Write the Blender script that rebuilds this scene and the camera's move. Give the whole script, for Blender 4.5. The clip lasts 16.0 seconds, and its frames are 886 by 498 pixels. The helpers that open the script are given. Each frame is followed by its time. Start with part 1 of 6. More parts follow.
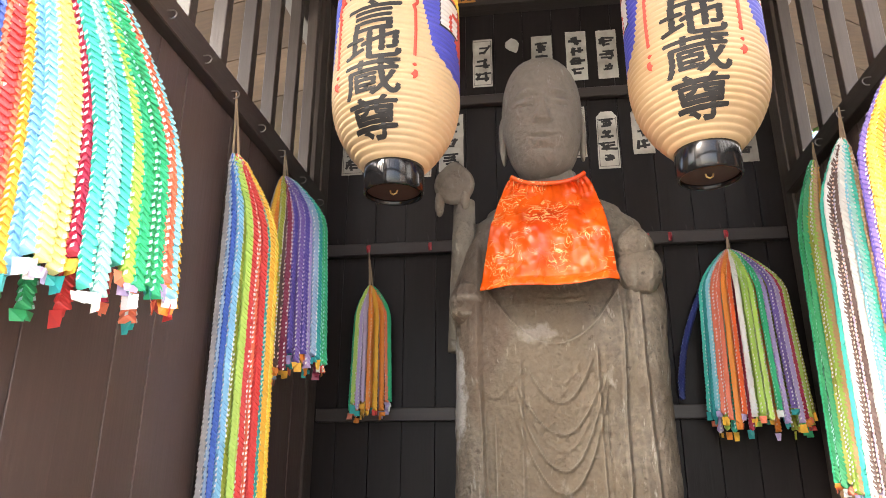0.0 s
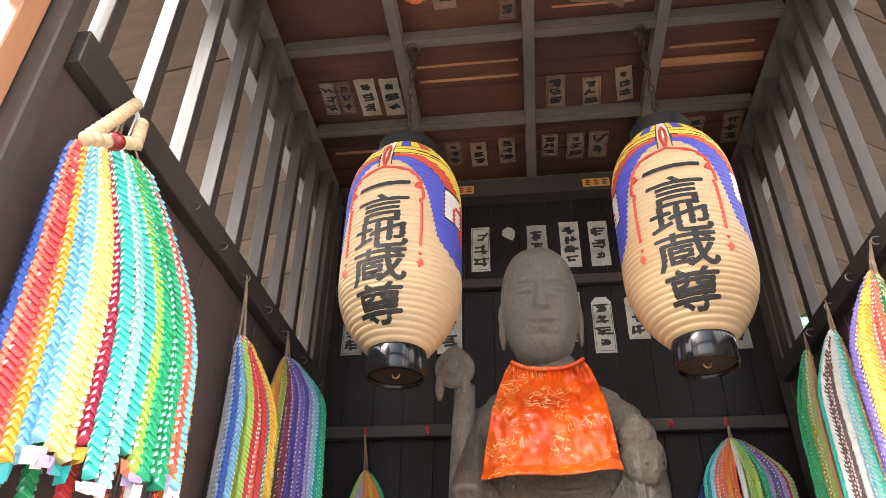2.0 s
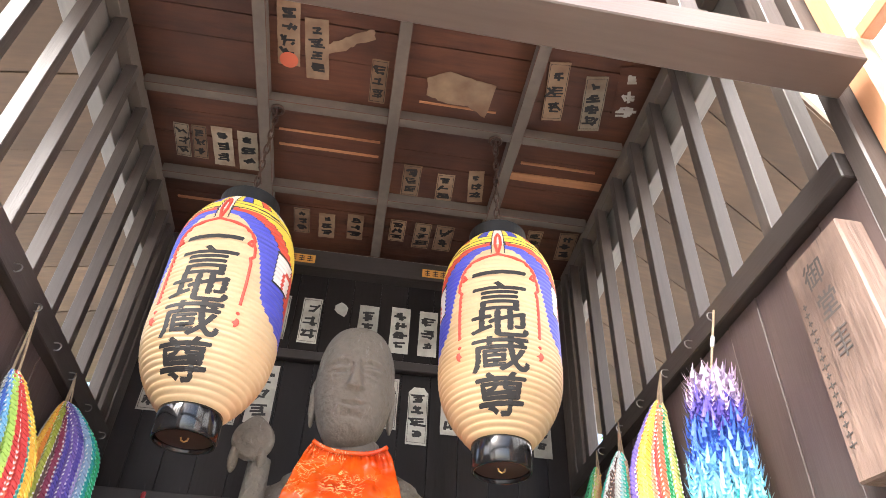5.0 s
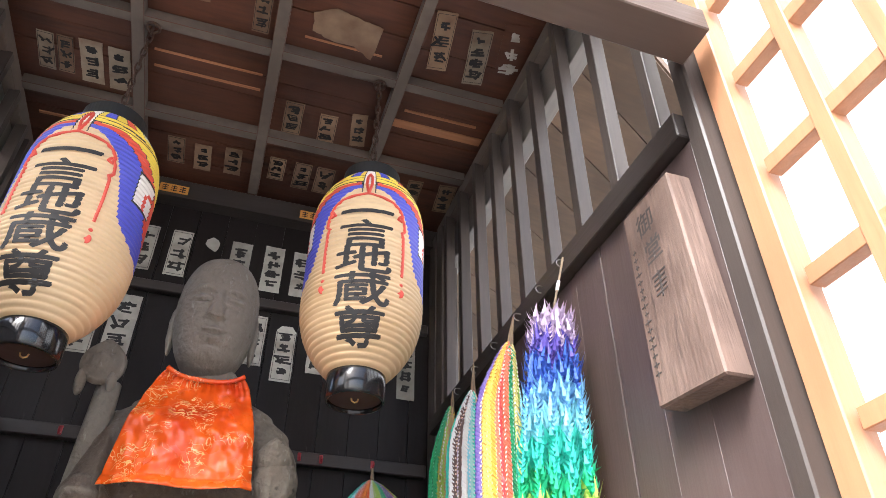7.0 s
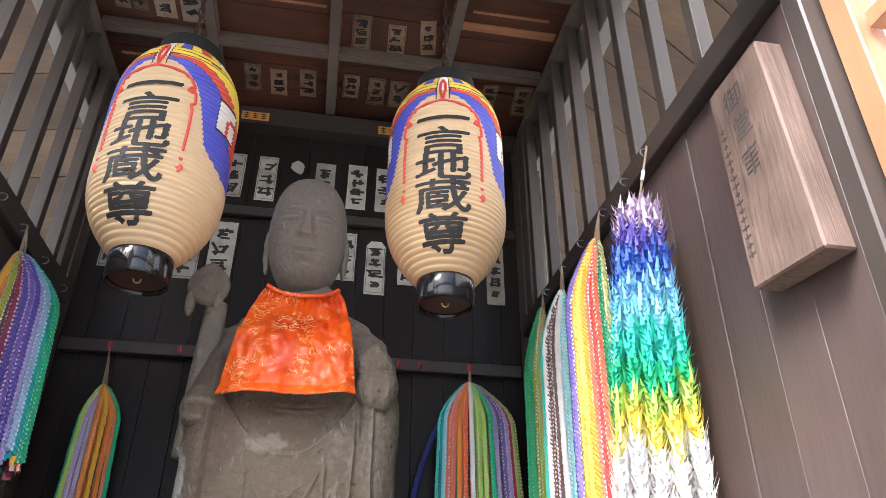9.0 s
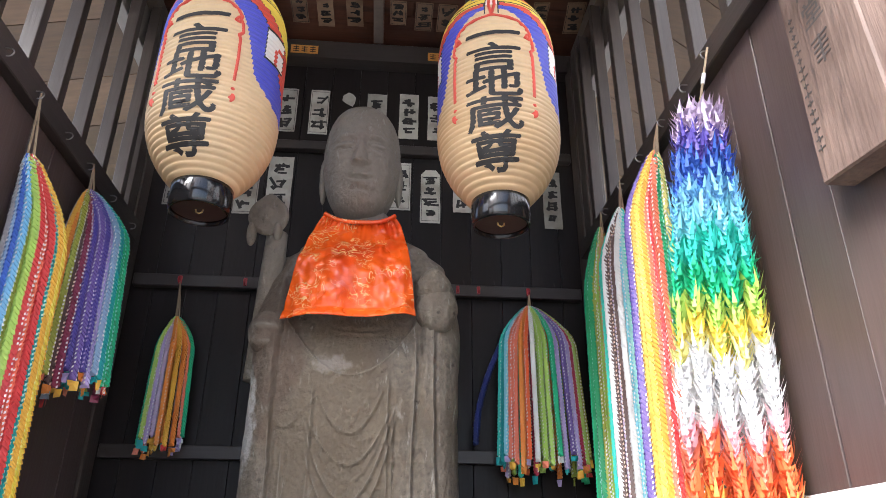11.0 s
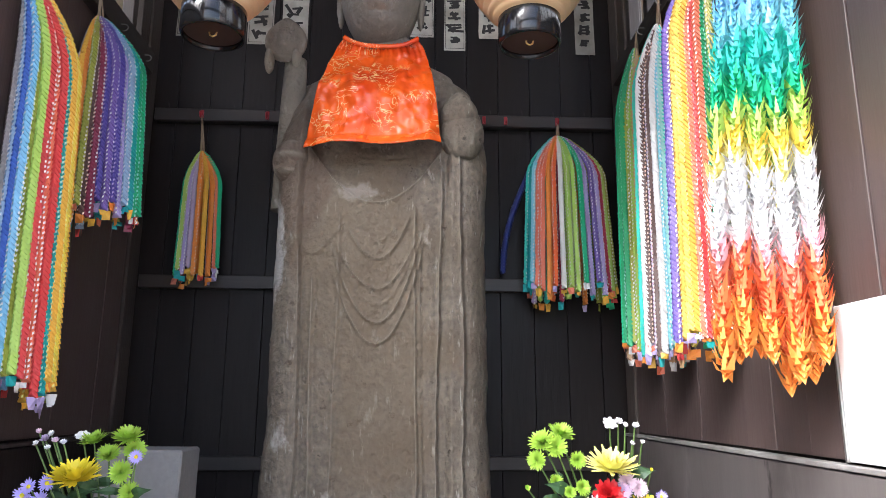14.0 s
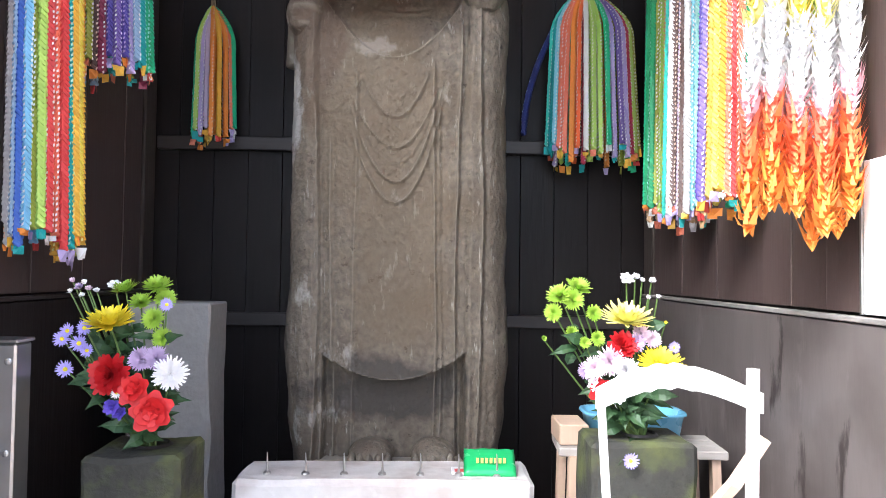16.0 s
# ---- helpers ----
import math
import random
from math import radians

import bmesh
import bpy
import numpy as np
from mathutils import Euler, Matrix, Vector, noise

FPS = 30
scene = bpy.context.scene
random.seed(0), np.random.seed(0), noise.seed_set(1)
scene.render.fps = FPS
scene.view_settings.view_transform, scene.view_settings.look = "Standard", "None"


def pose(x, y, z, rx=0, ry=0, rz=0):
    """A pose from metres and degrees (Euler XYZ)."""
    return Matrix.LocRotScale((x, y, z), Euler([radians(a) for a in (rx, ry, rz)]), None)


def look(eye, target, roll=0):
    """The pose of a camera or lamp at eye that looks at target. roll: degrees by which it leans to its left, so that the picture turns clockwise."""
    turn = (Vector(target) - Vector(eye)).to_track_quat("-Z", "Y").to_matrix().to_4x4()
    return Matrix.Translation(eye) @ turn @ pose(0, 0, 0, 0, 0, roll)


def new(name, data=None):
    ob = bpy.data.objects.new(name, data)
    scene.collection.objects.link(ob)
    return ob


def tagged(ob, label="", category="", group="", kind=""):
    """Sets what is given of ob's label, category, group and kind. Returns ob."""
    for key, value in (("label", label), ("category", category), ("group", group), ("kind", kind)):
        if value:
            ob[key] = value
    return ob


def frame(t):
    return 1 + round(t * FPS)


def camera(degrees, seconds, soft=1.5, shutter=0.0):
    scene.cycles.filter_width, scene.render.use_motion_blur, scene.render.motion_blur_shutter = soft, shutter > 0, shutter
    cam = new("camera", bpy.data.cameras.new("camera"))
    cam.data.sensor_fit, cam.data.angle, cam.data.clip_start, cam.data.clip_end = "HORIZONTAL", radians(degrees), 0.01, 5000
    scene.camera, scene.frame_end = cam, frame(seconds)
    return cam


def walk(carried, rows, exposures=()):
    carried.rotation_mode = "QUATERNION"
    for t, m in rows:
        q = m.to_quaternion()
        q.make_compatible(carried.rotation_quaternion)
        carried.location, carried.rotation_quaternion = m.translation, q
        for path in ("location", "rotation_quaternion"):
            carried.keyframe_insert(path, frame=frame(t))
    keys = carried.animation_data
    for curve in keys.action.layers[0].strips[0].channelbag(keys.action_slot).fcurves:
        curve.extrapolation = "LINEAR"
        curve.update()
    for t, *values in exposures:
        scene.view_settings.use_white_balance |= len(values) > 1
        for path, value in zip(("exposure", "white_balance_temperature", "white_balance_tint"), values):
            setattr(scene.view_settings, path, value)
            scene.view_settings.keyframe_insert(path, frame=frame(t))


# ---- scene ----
cam = camera(64.29, 16.0, soft=0.65)
PATH = [
    (0, pose(-0.044, 0.512, 1.212, 108.59, -0.17, 7.84)),
    (0.5, pose(-0.039, 0.498, 1.207, 111.50, -0.33, 8.49)),
    (1, pose(-0.046, 0.470, 1.217, 116.74, -0.45, 7.92)),
    (1.5, pose(-0.055, 0.465, 1.221, 120.04, -0.53, 7.70)),
    (2, pose(-0.068, 0.461, 1.220, 122.75, -0.75, 6.81)),
    (2.5, pose(-0.075, 0.455, 1.223, 125.95, -0.86, 6.19)),
    (3, pose(-0.080, 0.436, 1.228, 128.84, -2.03, 4.71)),
    (3.5, pose(-0.070, 0.427, 1.231, 131.22, -2.47, 3.17)),
    (4, pose(-0.054, 0.432, 1.232, 130.71, -1.54, -0.67)),
    (4.5, pose(-0.037, 0.442, 1.231, 130.82, -1.90, -4.63)),
    (5, pose(-0.011, 0.463, 1.225, 129.51, -1.98, -9.11)),
    (7.5, pose(0.082, 0.454, 1.134, 124.92, -0.05, -18.72)),
    (8, pose(0.091, 0.460, 1.128, 122.24, 0.07, -15.93)),
    (8.5, pose(0.093, 0.466, 1.129, 120.34, -0.11, -12.54)),
    (9, pose(0.089, 0.469, 1.126, 119.54, -0.15, -10.11)),
    (11.5, pose(0.103, 0.514, 1.074, 112.76, -0.47, -3.89)),
    (12, pose(0.101, 0.531, 1.069, 110.75, -0.61, -2.83)),
    (12.5, pose(0.094, 0.546, 1.060, 108.70, -0.73, -2.32)),
    (13, pose(0.091, 0.555, 1.054, 106.55, -0.95, -2.15)),
    (13.5, pose(0.098, 0.557, 1.043, 103.60, -0.73, -2.71)),
    (14, pose(0.108, 0.552, 1.037, 102.20, -0.27, -2.61)),
    (14.5, pose(0.112, 0.556, 1.026, 99.78, -0.49, -2.37)),
    (15, pose(0.116, 0.561, 1.013, 97.08, -0.52, -2.37)),
    (15.5, pose(0.106, 0.560, 1.002, 94.32, -0.49, -2.25)),
    (16, pose(0.105, 0.565, 1.003, 91.81, -0.71, -1.17)),
]
walk(cam, PATH, [(0, 2.72, 6900, 10), (0.75, 2.70, 6900, 10), (1.5, 2.42, 6600, 10), (2.5, 2.50, 6550, 10), (3.5, 2.85, 6450, 10), (5, 2.90, 6400, 10), (7.5, 2.25, 6000, 10), (9, 2.22, 6000, 10), (12.5, 2.10, 5850, 10), (16, 2.46, 5850, 10)])

# ---- light and sky ----
world = bpy.data.worlds.new("sky")
scene.world = world
world.use_nodes = True
wn = world.node_tree.nodes
sky = wn.new("ShaderNodeTexSky")
sky.sky_type, sky.sun_disc = "NISHITA", False
SUN_EL, SUN_AZ = 46, 226
sky.sun_elevation, sky.sun_rotation = radians(SUN_EL), radians(SUN_AZ)
sky.dust_density = 4.0
wn["Background"].inputs[1].default_value = 0.13
world.node_tree.links.new(sky.outputs[0], wn["Background"].inputs[0])
sun = new("sun", bpy.data.lights.new("sun", "SUN"))
sun.data.energy, sun.data.angle, sun.data.color = 2.0, radians(24.0), (1, 0.985, 0.96)
SUN_DIR = Vector((math.sin(radians(SUN_AZ)) * math.cos(radians(SUN_EL)), math.cos(radians(SUN_AZ)) * math.cos(radians(SUN_EL)), math.sin(radians(SUN_EL))))
sun.matrix_world = look(SUN_DIR * 30, (0, 0, 0))


# ---- materials ----
def material(name, base, rough=0.6, vary=0.25, scale=8.0, bump=0.15, metal=0.0, stretch=(1, 1, 1), grain=None, each=0.0, spec=0.5, second=None, patch=2.0):
    m = bpy.data.materials.new(name)
    m.use_nodes = True
    t = m.node_tree
    n, link = t.nodes, t.links.new
    b = n["Principled BSDF"]
    b.inputs["Roughness"].default_value, b.inputs["Metallic"].default_value = rough, metal
    b.inputs["Specular IOR Level"].default_value = spec
    co = n.new("ShaderNodeTexCoord")
    mp = n.new("ShaderNodeMapping")
    mp.inputs["Scale"].default_value = stretch
    link(co.outputs["Object"], mp.inputs[0])
    n1 = n.new("ShaderNodeTexNoise")
    n1.inputs["Scale"].default_value, n1.inputs["Detail"].default_value = scale, 6
    link(mp.outputs[0], n1.inputs["Vector"])
    n2 = n.new("ShaderNodeTexNoise")
    n2.inputs["Scale"].default_value, n2.inputs["Detail"].default_value = patch, 4
    link(co.outputs["Object"], n2.inputs["Vector"])
    mix = n.new("ShaderNodeMix")
    mix.data_type = "RGBA"
    lo = [max(0, c * (1 - vary)) for c in base]
    hi = [min(1, c * (1 + vary)) for c in base]
    mix.inputs[6].default_value, mix.inputs[7].default_value = (*lo, 1), (*hi, 1)
    link(n1.outputs[0], mix.inputs[0])
    mix2 = n.new("ShaderNodeMix")
    mix2.data_type = "RGBA"
    ramp = n.new("ShaderNodeValToRGB")
    ramp.color_ramp.elements[0].position, ramp.color_ramp.elements[1].position = 0.45, 0.7
    link(n2.outputs[0], ramp.inputs[0])
    link(ramp.outputs[0], mix2.inputs[0])
    link(mix.outputs[2], mix2.inputs[6])
    s = second or [c * (1 - vary * 0.8) for c in base]
    mix2.inputs[7].default_value = (*s, 1)
    out = mix2.outputs[2]
    if each:
        info = n.new("ShaderNodeObjectInfo")
        hsv = n.new("ShaderNodeHueSaturation")
        mr = n.new("ShaderNodeMapRange")
        mr.inputs[3].default_value, mr.inputs[4].default_value = 1 - each, 1 + each
        link(info.outputs["Random"], mr.inputs[0])
        link(mr.outputs[0], hsv.inputs["Value"])
        link(out, hsv.inputs["Color"])
        out = hsv.outputs[0]
    link(out, b.inputs["Base Color"])
    rr = n.new("ShaderNodeMapRange")
    rr.inputs[3].default_value, rr.inputs[4].default_value = max(0.03, rough - 0.12), min(1, rough + 0.12)
    link(n1.outputs[0], rr.inputs[0])
    link(rr.outputs[0], b.inputs["Roughness"])
    if bump:
        bp = n.new("ShaderNodeBump")
        bp.inputs["Strength"].default_value, bp.inputs["Distance"].default_value = bump, 0.01
        link(n1.outputs[0], bp.inputs["Height"])
        link(bp.outputs[0], b.inputs["Normal"])
    return m


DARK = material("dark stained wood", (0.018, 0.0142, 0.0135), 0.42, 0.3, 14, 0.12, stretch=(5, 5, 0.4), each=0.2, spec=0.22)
DARKRAIL = material("dark stained rail wood", (0.045, 0.036, 0.032), 0.42, 0.3, 14, 0.12, stretch=(5, 0.5, 5), each=0.15)
DARKX = material("dark stained cross wood", (0.045, 0.036, 0.032), 0.42, 0.3, 14, 0.12, stretch=(0.5, 5, 5))
BARWOOD = material("grey-brown bar wood", (0.064, 0.051, 0.044), 0.46, 0.3, 16, 0.12, stretch=(6, 6, 0.4), each=0.15, spec=0.3)
# plum-brown boards, lightened in colour for the light the side walls catch
SIDEWOOD = material("plum-brown wall wood, lit side", (0.086, 0.060, 0.055), 0.42, 0.3, 14, 0.12, stretch=(5, 5, 0.4), each=0.12)
BEAM = material("weathered pale beam wood", (0.20, 0.18, 0.16), 0.6, 0.3, 10, 0.2, stretch=(5, 0.5, 5))
LINTEL = material("brown lintel wood", (0.10, 0.072, 0.058), 0.45, 0.25, 12, 0.12, stretch=(0.4, 5, 5))
PANEL = material("reddish cedar ceiling board", (0.105, 0.037, 0.019), 0.6, 0.5, 9, 0.2, stretch=(0.5, 6, 6), second=(0.045, 0.018, 0.012))
PALEWOOD = material("pale split cedar", (0.42, 0.19, 0.09), 0.7, 0.3, 12, 0.2, stretch=(0.5, 6, 6))
JOIST = material("grey-brown ceiling joist", (0.125, 0.098, 0.078), 0.65, 0.35, 12, 0.2, stretch=(2, 2, 2))
ROOFWOOD = material("brown eaves board", (0.118, 0.072, 0.041), 0.65, 0.5, 7, 0.2, stretch=(0.4, 6, 6), each=0.25)
ORANGEWOOD = material("orange-brown door wood", (0.42, 0.20, 0.10), 0.5, 0.25, 12, 0.15, stretch=(6, 6, 0.5))
PLAQUE = material("weathered plaque wood", (0.165, 0.110, 0.086), 0.7, 0.5, 12, 0.4, stretch=(7, 7, 0.5), second=(0.095, 0.060, 0.046), patch=6)
STONE = material("weathered grey-brown stone", (0.158, 0.132, 0.100), 0.85, 0.7, 60, 1.0, stretch=(1, 1, 0.9), second=(0.112, 0.088, 0.062), patch=4.5)
GREYSTONE = material("grey granite slab", (0.30, 0.29, 0.28), 0.8, 0.25, 60, 0.3)
MOSS = material("mossy dark stone", (0.032, 0.032, 0.027), 0.9, 0.6, 30, 0.9, second=(0.085, 0.100, 0.030), patch=11)
# table stone, its white carrying the glare of the sky in the colour
WHITESTONE = material("bright white stone", (0.62, 0.60, 0.58), 0.8, 0.2, 25, 0.4, second=(0.45, 0.40, 0.37), patch=9)
CONCRETE = material("concrete ground", (0.30, 0.295, 0.285), 0.9, 0.15, 20, 0.2)
FLOORMAT = material("dark earth-grey floor", (0.09, 0.085, 0.08), 0.85, 0.3, 15, 0.3)
PANELGREY = material("stained grey-brown lower board", (0.115, 0.10, 0.095), 0.42, 0.35, 7, 0.15, stretch=(3, 3, 0.7), second=(0.075, 0.062, 0.058), patch=5)
EDGEWOOD = material("worn pale edge", (0.25, 0.235, 0.22), 0.7, 0.5, 30, 0.3)
LACQUER = material("glossy black lacquer", (0.012, 0.012, 0.013), 0.12, 0.2, 5, 0.0)
BASEWOOD = material("red-brown lantern base board", (0.055, 0.028, 0.022), 0.5, 0.3, 20, 0.1)
BLACKRING = material("matt black ring", (0.012, 0.012, 0.012), 0.5, 0.2, 10, 0.05)
PAPERTAN = material("oiled lantern paper", (0.65, 0.475, 0.275), 0.55, 0.10, 30, 0.06, second=(0.57, 0.39, 0.205), patch=3)
PAINTS = [PAPERTAN] + [material("lantern paint " + nm, c, 0.5, 0.08, 20, 0.05) for nm, c in
          (("yellow", (0.80, 0.60, 0.07)), ("red", (0.62, 0.07, 0.04)), ("blue", (0.075, 0.085, 0.50)), ("white", (0.78, 0.74, 0.68)), ("black", (0.03, 0.025, 0.02)))]
INK = material("black ink", (0.018, 0.016, 0.015), 0.6, 0.2, 20, 0.0)
INKFADE = material("faded ink", (0.06, 0.05, 0.045), 0.8, 0.3, 20, 0.0)
SLIP = material("aged white paper slip", (0.43, 0.41, 0.36), 0.85, 0.25, 25, 0.05, second=(0.28, 0.25, 0.21), each=0.2, patch=12)
SLIPTAN = material("yellowed paper slip", (0.235, 0.155, 0.095), 0.85, 0.3, 25, 0.05, second=(0.17, 0.10, 0.06), each=0.25, patch=12)
SLIPMID = material("browned paper slip", (0.31, 0.25, 0.18), 0.85, 0.3, 25, 0.05, second=(0.22, 0.15, 0.10), each=0.25, patch=12)
SLIPORANGE = material("orange paper tag", (0.65, 0.30, 0.06), 0.7, 0.15, 18, 0.05)
SEALRED = material("red seal", (0.55, 0.12, 0.06), 0.8, 0.15, 18, 0.0)
CHAINMAT = material("rusty chain", (0.10, 0.06, 0.045), 0.6, 0.4, 40, 0.3, metal=0.6)
ROPE = material("hemp cord", (0.36, 0.27, 0.18), 0.9, 0.3, 60, 0.4)
BEADMAT = material("pale wooden bead", (0.62, 0.46, 0.28), 0.5, 0.2, 20, 0.1)
REDGLASS = material("dark red bead", (0.25, 0.02, 0.02), 0.2, 0.2, 10, 0.0)
METAL = material("brushed steel", (0.45, 0.44, 0.43), 0.35, 0.12, 30, 0.05, metal=0.9)
WIRE = material("dull wire hook", (0.30, 0.29, 0.28), 0.4, 0.2, 30, 0.0, metal=0.9)
REDPLASTIC = material("red plastic hook", (0.45, 0.03, 0.04), 0.35, 0.1, 10, 0.0)
WHITEPAINT = material("white painted wood", (0.88, 0.87, 0.85), 0.4, 0.05, 10, 0.05)
TANWOOD = material("bare tan wood", (0.62, 0.45, 0.33), 0.55, 0.2, 12, 0.1, stretch=(6, 6, 0.5))
GREYWOOD = material("greyed bench wood", (0.40, 0.37, 0.34), 0.75, 0.25, 14, 0.2, stretch=(0.6, 6, 6))
BOARDWHITE = material("white notice board", (0.86, 0.86, 0.85), 0.5, 0.04, 10, 0.02)
BLUEPLASTIC = material("pale blue plastic", (0.16, 0.42, 0.62), 0.3, 0.1, 10, 0.0)
GREENFOIL = material("green foil wrapper", (0.03, 0.42, 0.13), 0.25, 0.15, 20, 0.2)
GOLDPAINT = material("gold lettering", (0.75, 0.55, 0.15), 0.4, 0.1, 20, 0.0)
CARDWHITE = material("white card", (0.75, 0.74, 0.74), 0.6, 0.05, 10, 0.0)
BRASS = material("brass", (0.72, 0.50, 0.20), 0.3, 0.15, 20, 0.05, metal=0.9)
STEM = material("green stem", (0.10, 0.17, 0.04), 0.55, 0.3, 30, 0.1)
LEAF = material("dark green leaf", (0.035, 0.085, 0.03), 0.5, 0.35, 30, 0.15)
FOLIAGE = material("fresh green foliage", (0.10, 0.22, 0.04), 0.6, 0.5, 8, 0.1)
PETALS = {k: material("petal " + k, c, 0.55, 0.15, 40, 0.1) for k, c in dict(
    yellow=(0.88, 0.72, 0.03), lemon=(0.85, 0.80, 0.25), green=(0.36, 0.56, 0.06), red=(0.46, 0.006, 0.010), scarlet=(0.55, 0.012, 0.014),
    white=(0.85, 0.84, 0.84), lilac=(0.52, 0.40, 0.60), pinkwhite=(0.80, 0.62, 0.72), blue=(0.15, 0.10, 0.55), aster=(0.35, 0.30, 0.70)).items()}
TINTS = dict(blue=(0.05, 0.13, 0.55), navy=(0.02, 0.03, 0.16), indigo=(0.10, 0.07, 0.36), purple=(0.19, 0.12, 0.42), lavender=(0.48, 0.38, 0.68),
             lilac=(0.55, 0.42, 0.60), sky=(0.22, 0.52, 0.80), cyan=(0.25, 0.66, 0.78), aqua=(0.40, 0.76, 0.72), teal=(0.02, 0.36, 0.36),
             turquoise=(0.06, 0.62, 0.50), green=(0.03, 0.36, 0.13), emerald=(0.03, 0.50, 0.22), lime=(0.45, 0.68, 0.12), olive=(0.36, 0.40, 0.05),
             yellow=(0.86, 0.68, 0.08), lemon=(0.88, 0.80, 0.28), amber=(0.84, 0.46, 0.05), orange=(0.86, 0.27, 0.04), coral=(0.82, 0.20, 0.11),
             red=(0.66, 0.05, 0.05), crimson=(0.52, 0.03, 0.08), pink=(0.84, 0.42, 0.46), white=(0.84, 0.83, 0.82), vermilion=(0.86, 0.15, 0.04), grey=(0.42, 0.39, 0.38),
             brown=(0.11, 0.06, 0.05), tan=(0.62, 0.38, 0.18), maroon=(0.26, 0.03, 0.07), peach=(0.85, 0.58, 0.44), bluegrey=(0.30, 0.44, 0.62))
PAPER = {k: material("origami paper " + k, [q ** 0.90 for q in c], 0.42, 0.14, 25, 0.12) for k, c in TINTS.items()}


def bib_cloth():
    m = material("orange brocade", (0.86, 0.115, 0.008), 0.26, 0.18, 12, 0.2, second=(0.62, 0.045, 0.006), patch=7)
    t = m.node_tree
    n, link = t.nodes, t.links.new
    b = n["Principled BSDF"]
    base = b.inputs["Base Color"].links[0].from_socket
    co = n.new("ShaderNodeTexCoord")
    w = n.new("ShaderNodeTexNoise")
    w.inputs["Scale"].default_value, w.inputs["Detail"].default_value, w.inputs["Distortion"].default_value = 15, 2, 3.0
    link(co.outputs["Object"], w.inputs["Vector"])
    band = n.new("ShaderNodeValToRGB")
    e = band.color_ramp.elements
    e[0].position, e[0].color, e[1].position, e[1].color = 0.47, (0, 0, 0, 1), 0.50, (1, 1, 1, 1)
    e2 = band.color_ramp.elements.new(0.53)
    e2.color = (0, 0, 0, 1)
    link(w.outputs[0], band.inputs[0])
    area = n.new("ShaderNodeTexNoise")
    area.inputs["Scale"].default_value = 9
    link(co.outputs["Object"], area.inputs["Vector"])
    sel = n.new("ShaderNodeValToRGB")
    sel.color_ramp.elements[0].position, sel.color_ramp.elements[1].position = 0.50, 0.56
    link(area.outputs[0], sel.inputs[0])
    mul = n.new("ShaderNodeMath")
    mul.operation = "MULTIPLY"
    link(band.outputs[0], mul.inputs[0])
    link(sel.outputs[0], mul.inputs[1])
    mix = n.new("ShaderNodeMix")
    mix.data_type = "RGBA"
    link(mul.outputs[0], mix.inputs[0])
    link(base, mix.inputs[6])
    mix.inputs[7].default_value = (0.95, 0.62, 0.25, 1)
    link(mix.outputs[2], b.inputs["Base Color"])
    return m


BROCADE = bib_cloth()


def spotted(m, colour, scale, lo, hi, stretch=(1, 1, 1)):
    """Lays irregular spots of a second colour over a material."""
    t = m.node_tree
    n, link = t.nodes, t.links.new
    b = n["Principled BSDF"]
    base = b.inputs["Base Color"].links[0].from_socket
    co, mp, w, sel, mix = (n.new("ShaderNode" + k) for k in ("TexCoord", "Mapping", "TexNoise", "ValToRGB", "Mix"))
    mp.inputs["Scale"].default_value = stretch
    w.inputs["Scale"].default_value, w.inputs["Detail"].default_value, w.inputs["Roughness"].default_value = scale, 8, 0.65
    link(co.outputs["Object"], mp.inputs[0])
    link(mp.outputs[0], w.inputs["Vector"])
    sel.color_ramp.elements[0].position, sel.color_ramp.elements[1].position = lo, hi
    link(w.outputs[0], sel.inputs[0])
    mix.data_type = "RGBA"
    link(sel.outputs[0], mix.inputs[0])
    link(base, mix.inputs[6])
    mix.inputs[7].default_value = (*colour, 1)
    link(mix.outputs[2], b.inputs["Base Color"])


spotted(STONE, (0.36, 0.34, 0.30), 7, 0.62, 0.70, (1.2, 1.2, 0.8))
spotted(STONE, (0.30, 0.28, 0.235), 34, 0.60, 0.68, (1.6, 1.6, 0.4))
spotted(STONE, (0.06, 0.048, 0.036), 26, 0.62, 0.68)
spotted(PANELGREY, (0.165, 0.148, 0.142), 9, 0.58, 0.70, (1, 1, 0.3))
spotted(PANELGREY, (0.035, 0.028, 0.026), 13, 0.60, 0.66, (1, 1, 0.25))
spotted(SIDEWOOD, (0.15, 0.13, 0.12), 16, 0.70, 0.78, (1, 1, 0.25))
spotted(DARK, (0.075, 0.065, 0.06), 16, 0.68, 0.76, (1, 1, 0.25))
spotted(PLAQUE, (0.055, 0.035, 0.028), 9, 0.58, 0.68, (3, 3, 0.4))
spotted(PLAQUE, (0.30, 0.25, 0.21), 14, 0.66, 0.74, (1, 1, 0.5))
spotted(PANEL, (0.035, 0.016, 0.010), 3.2, 0.54, 0.72, (0.5, 3, 1))


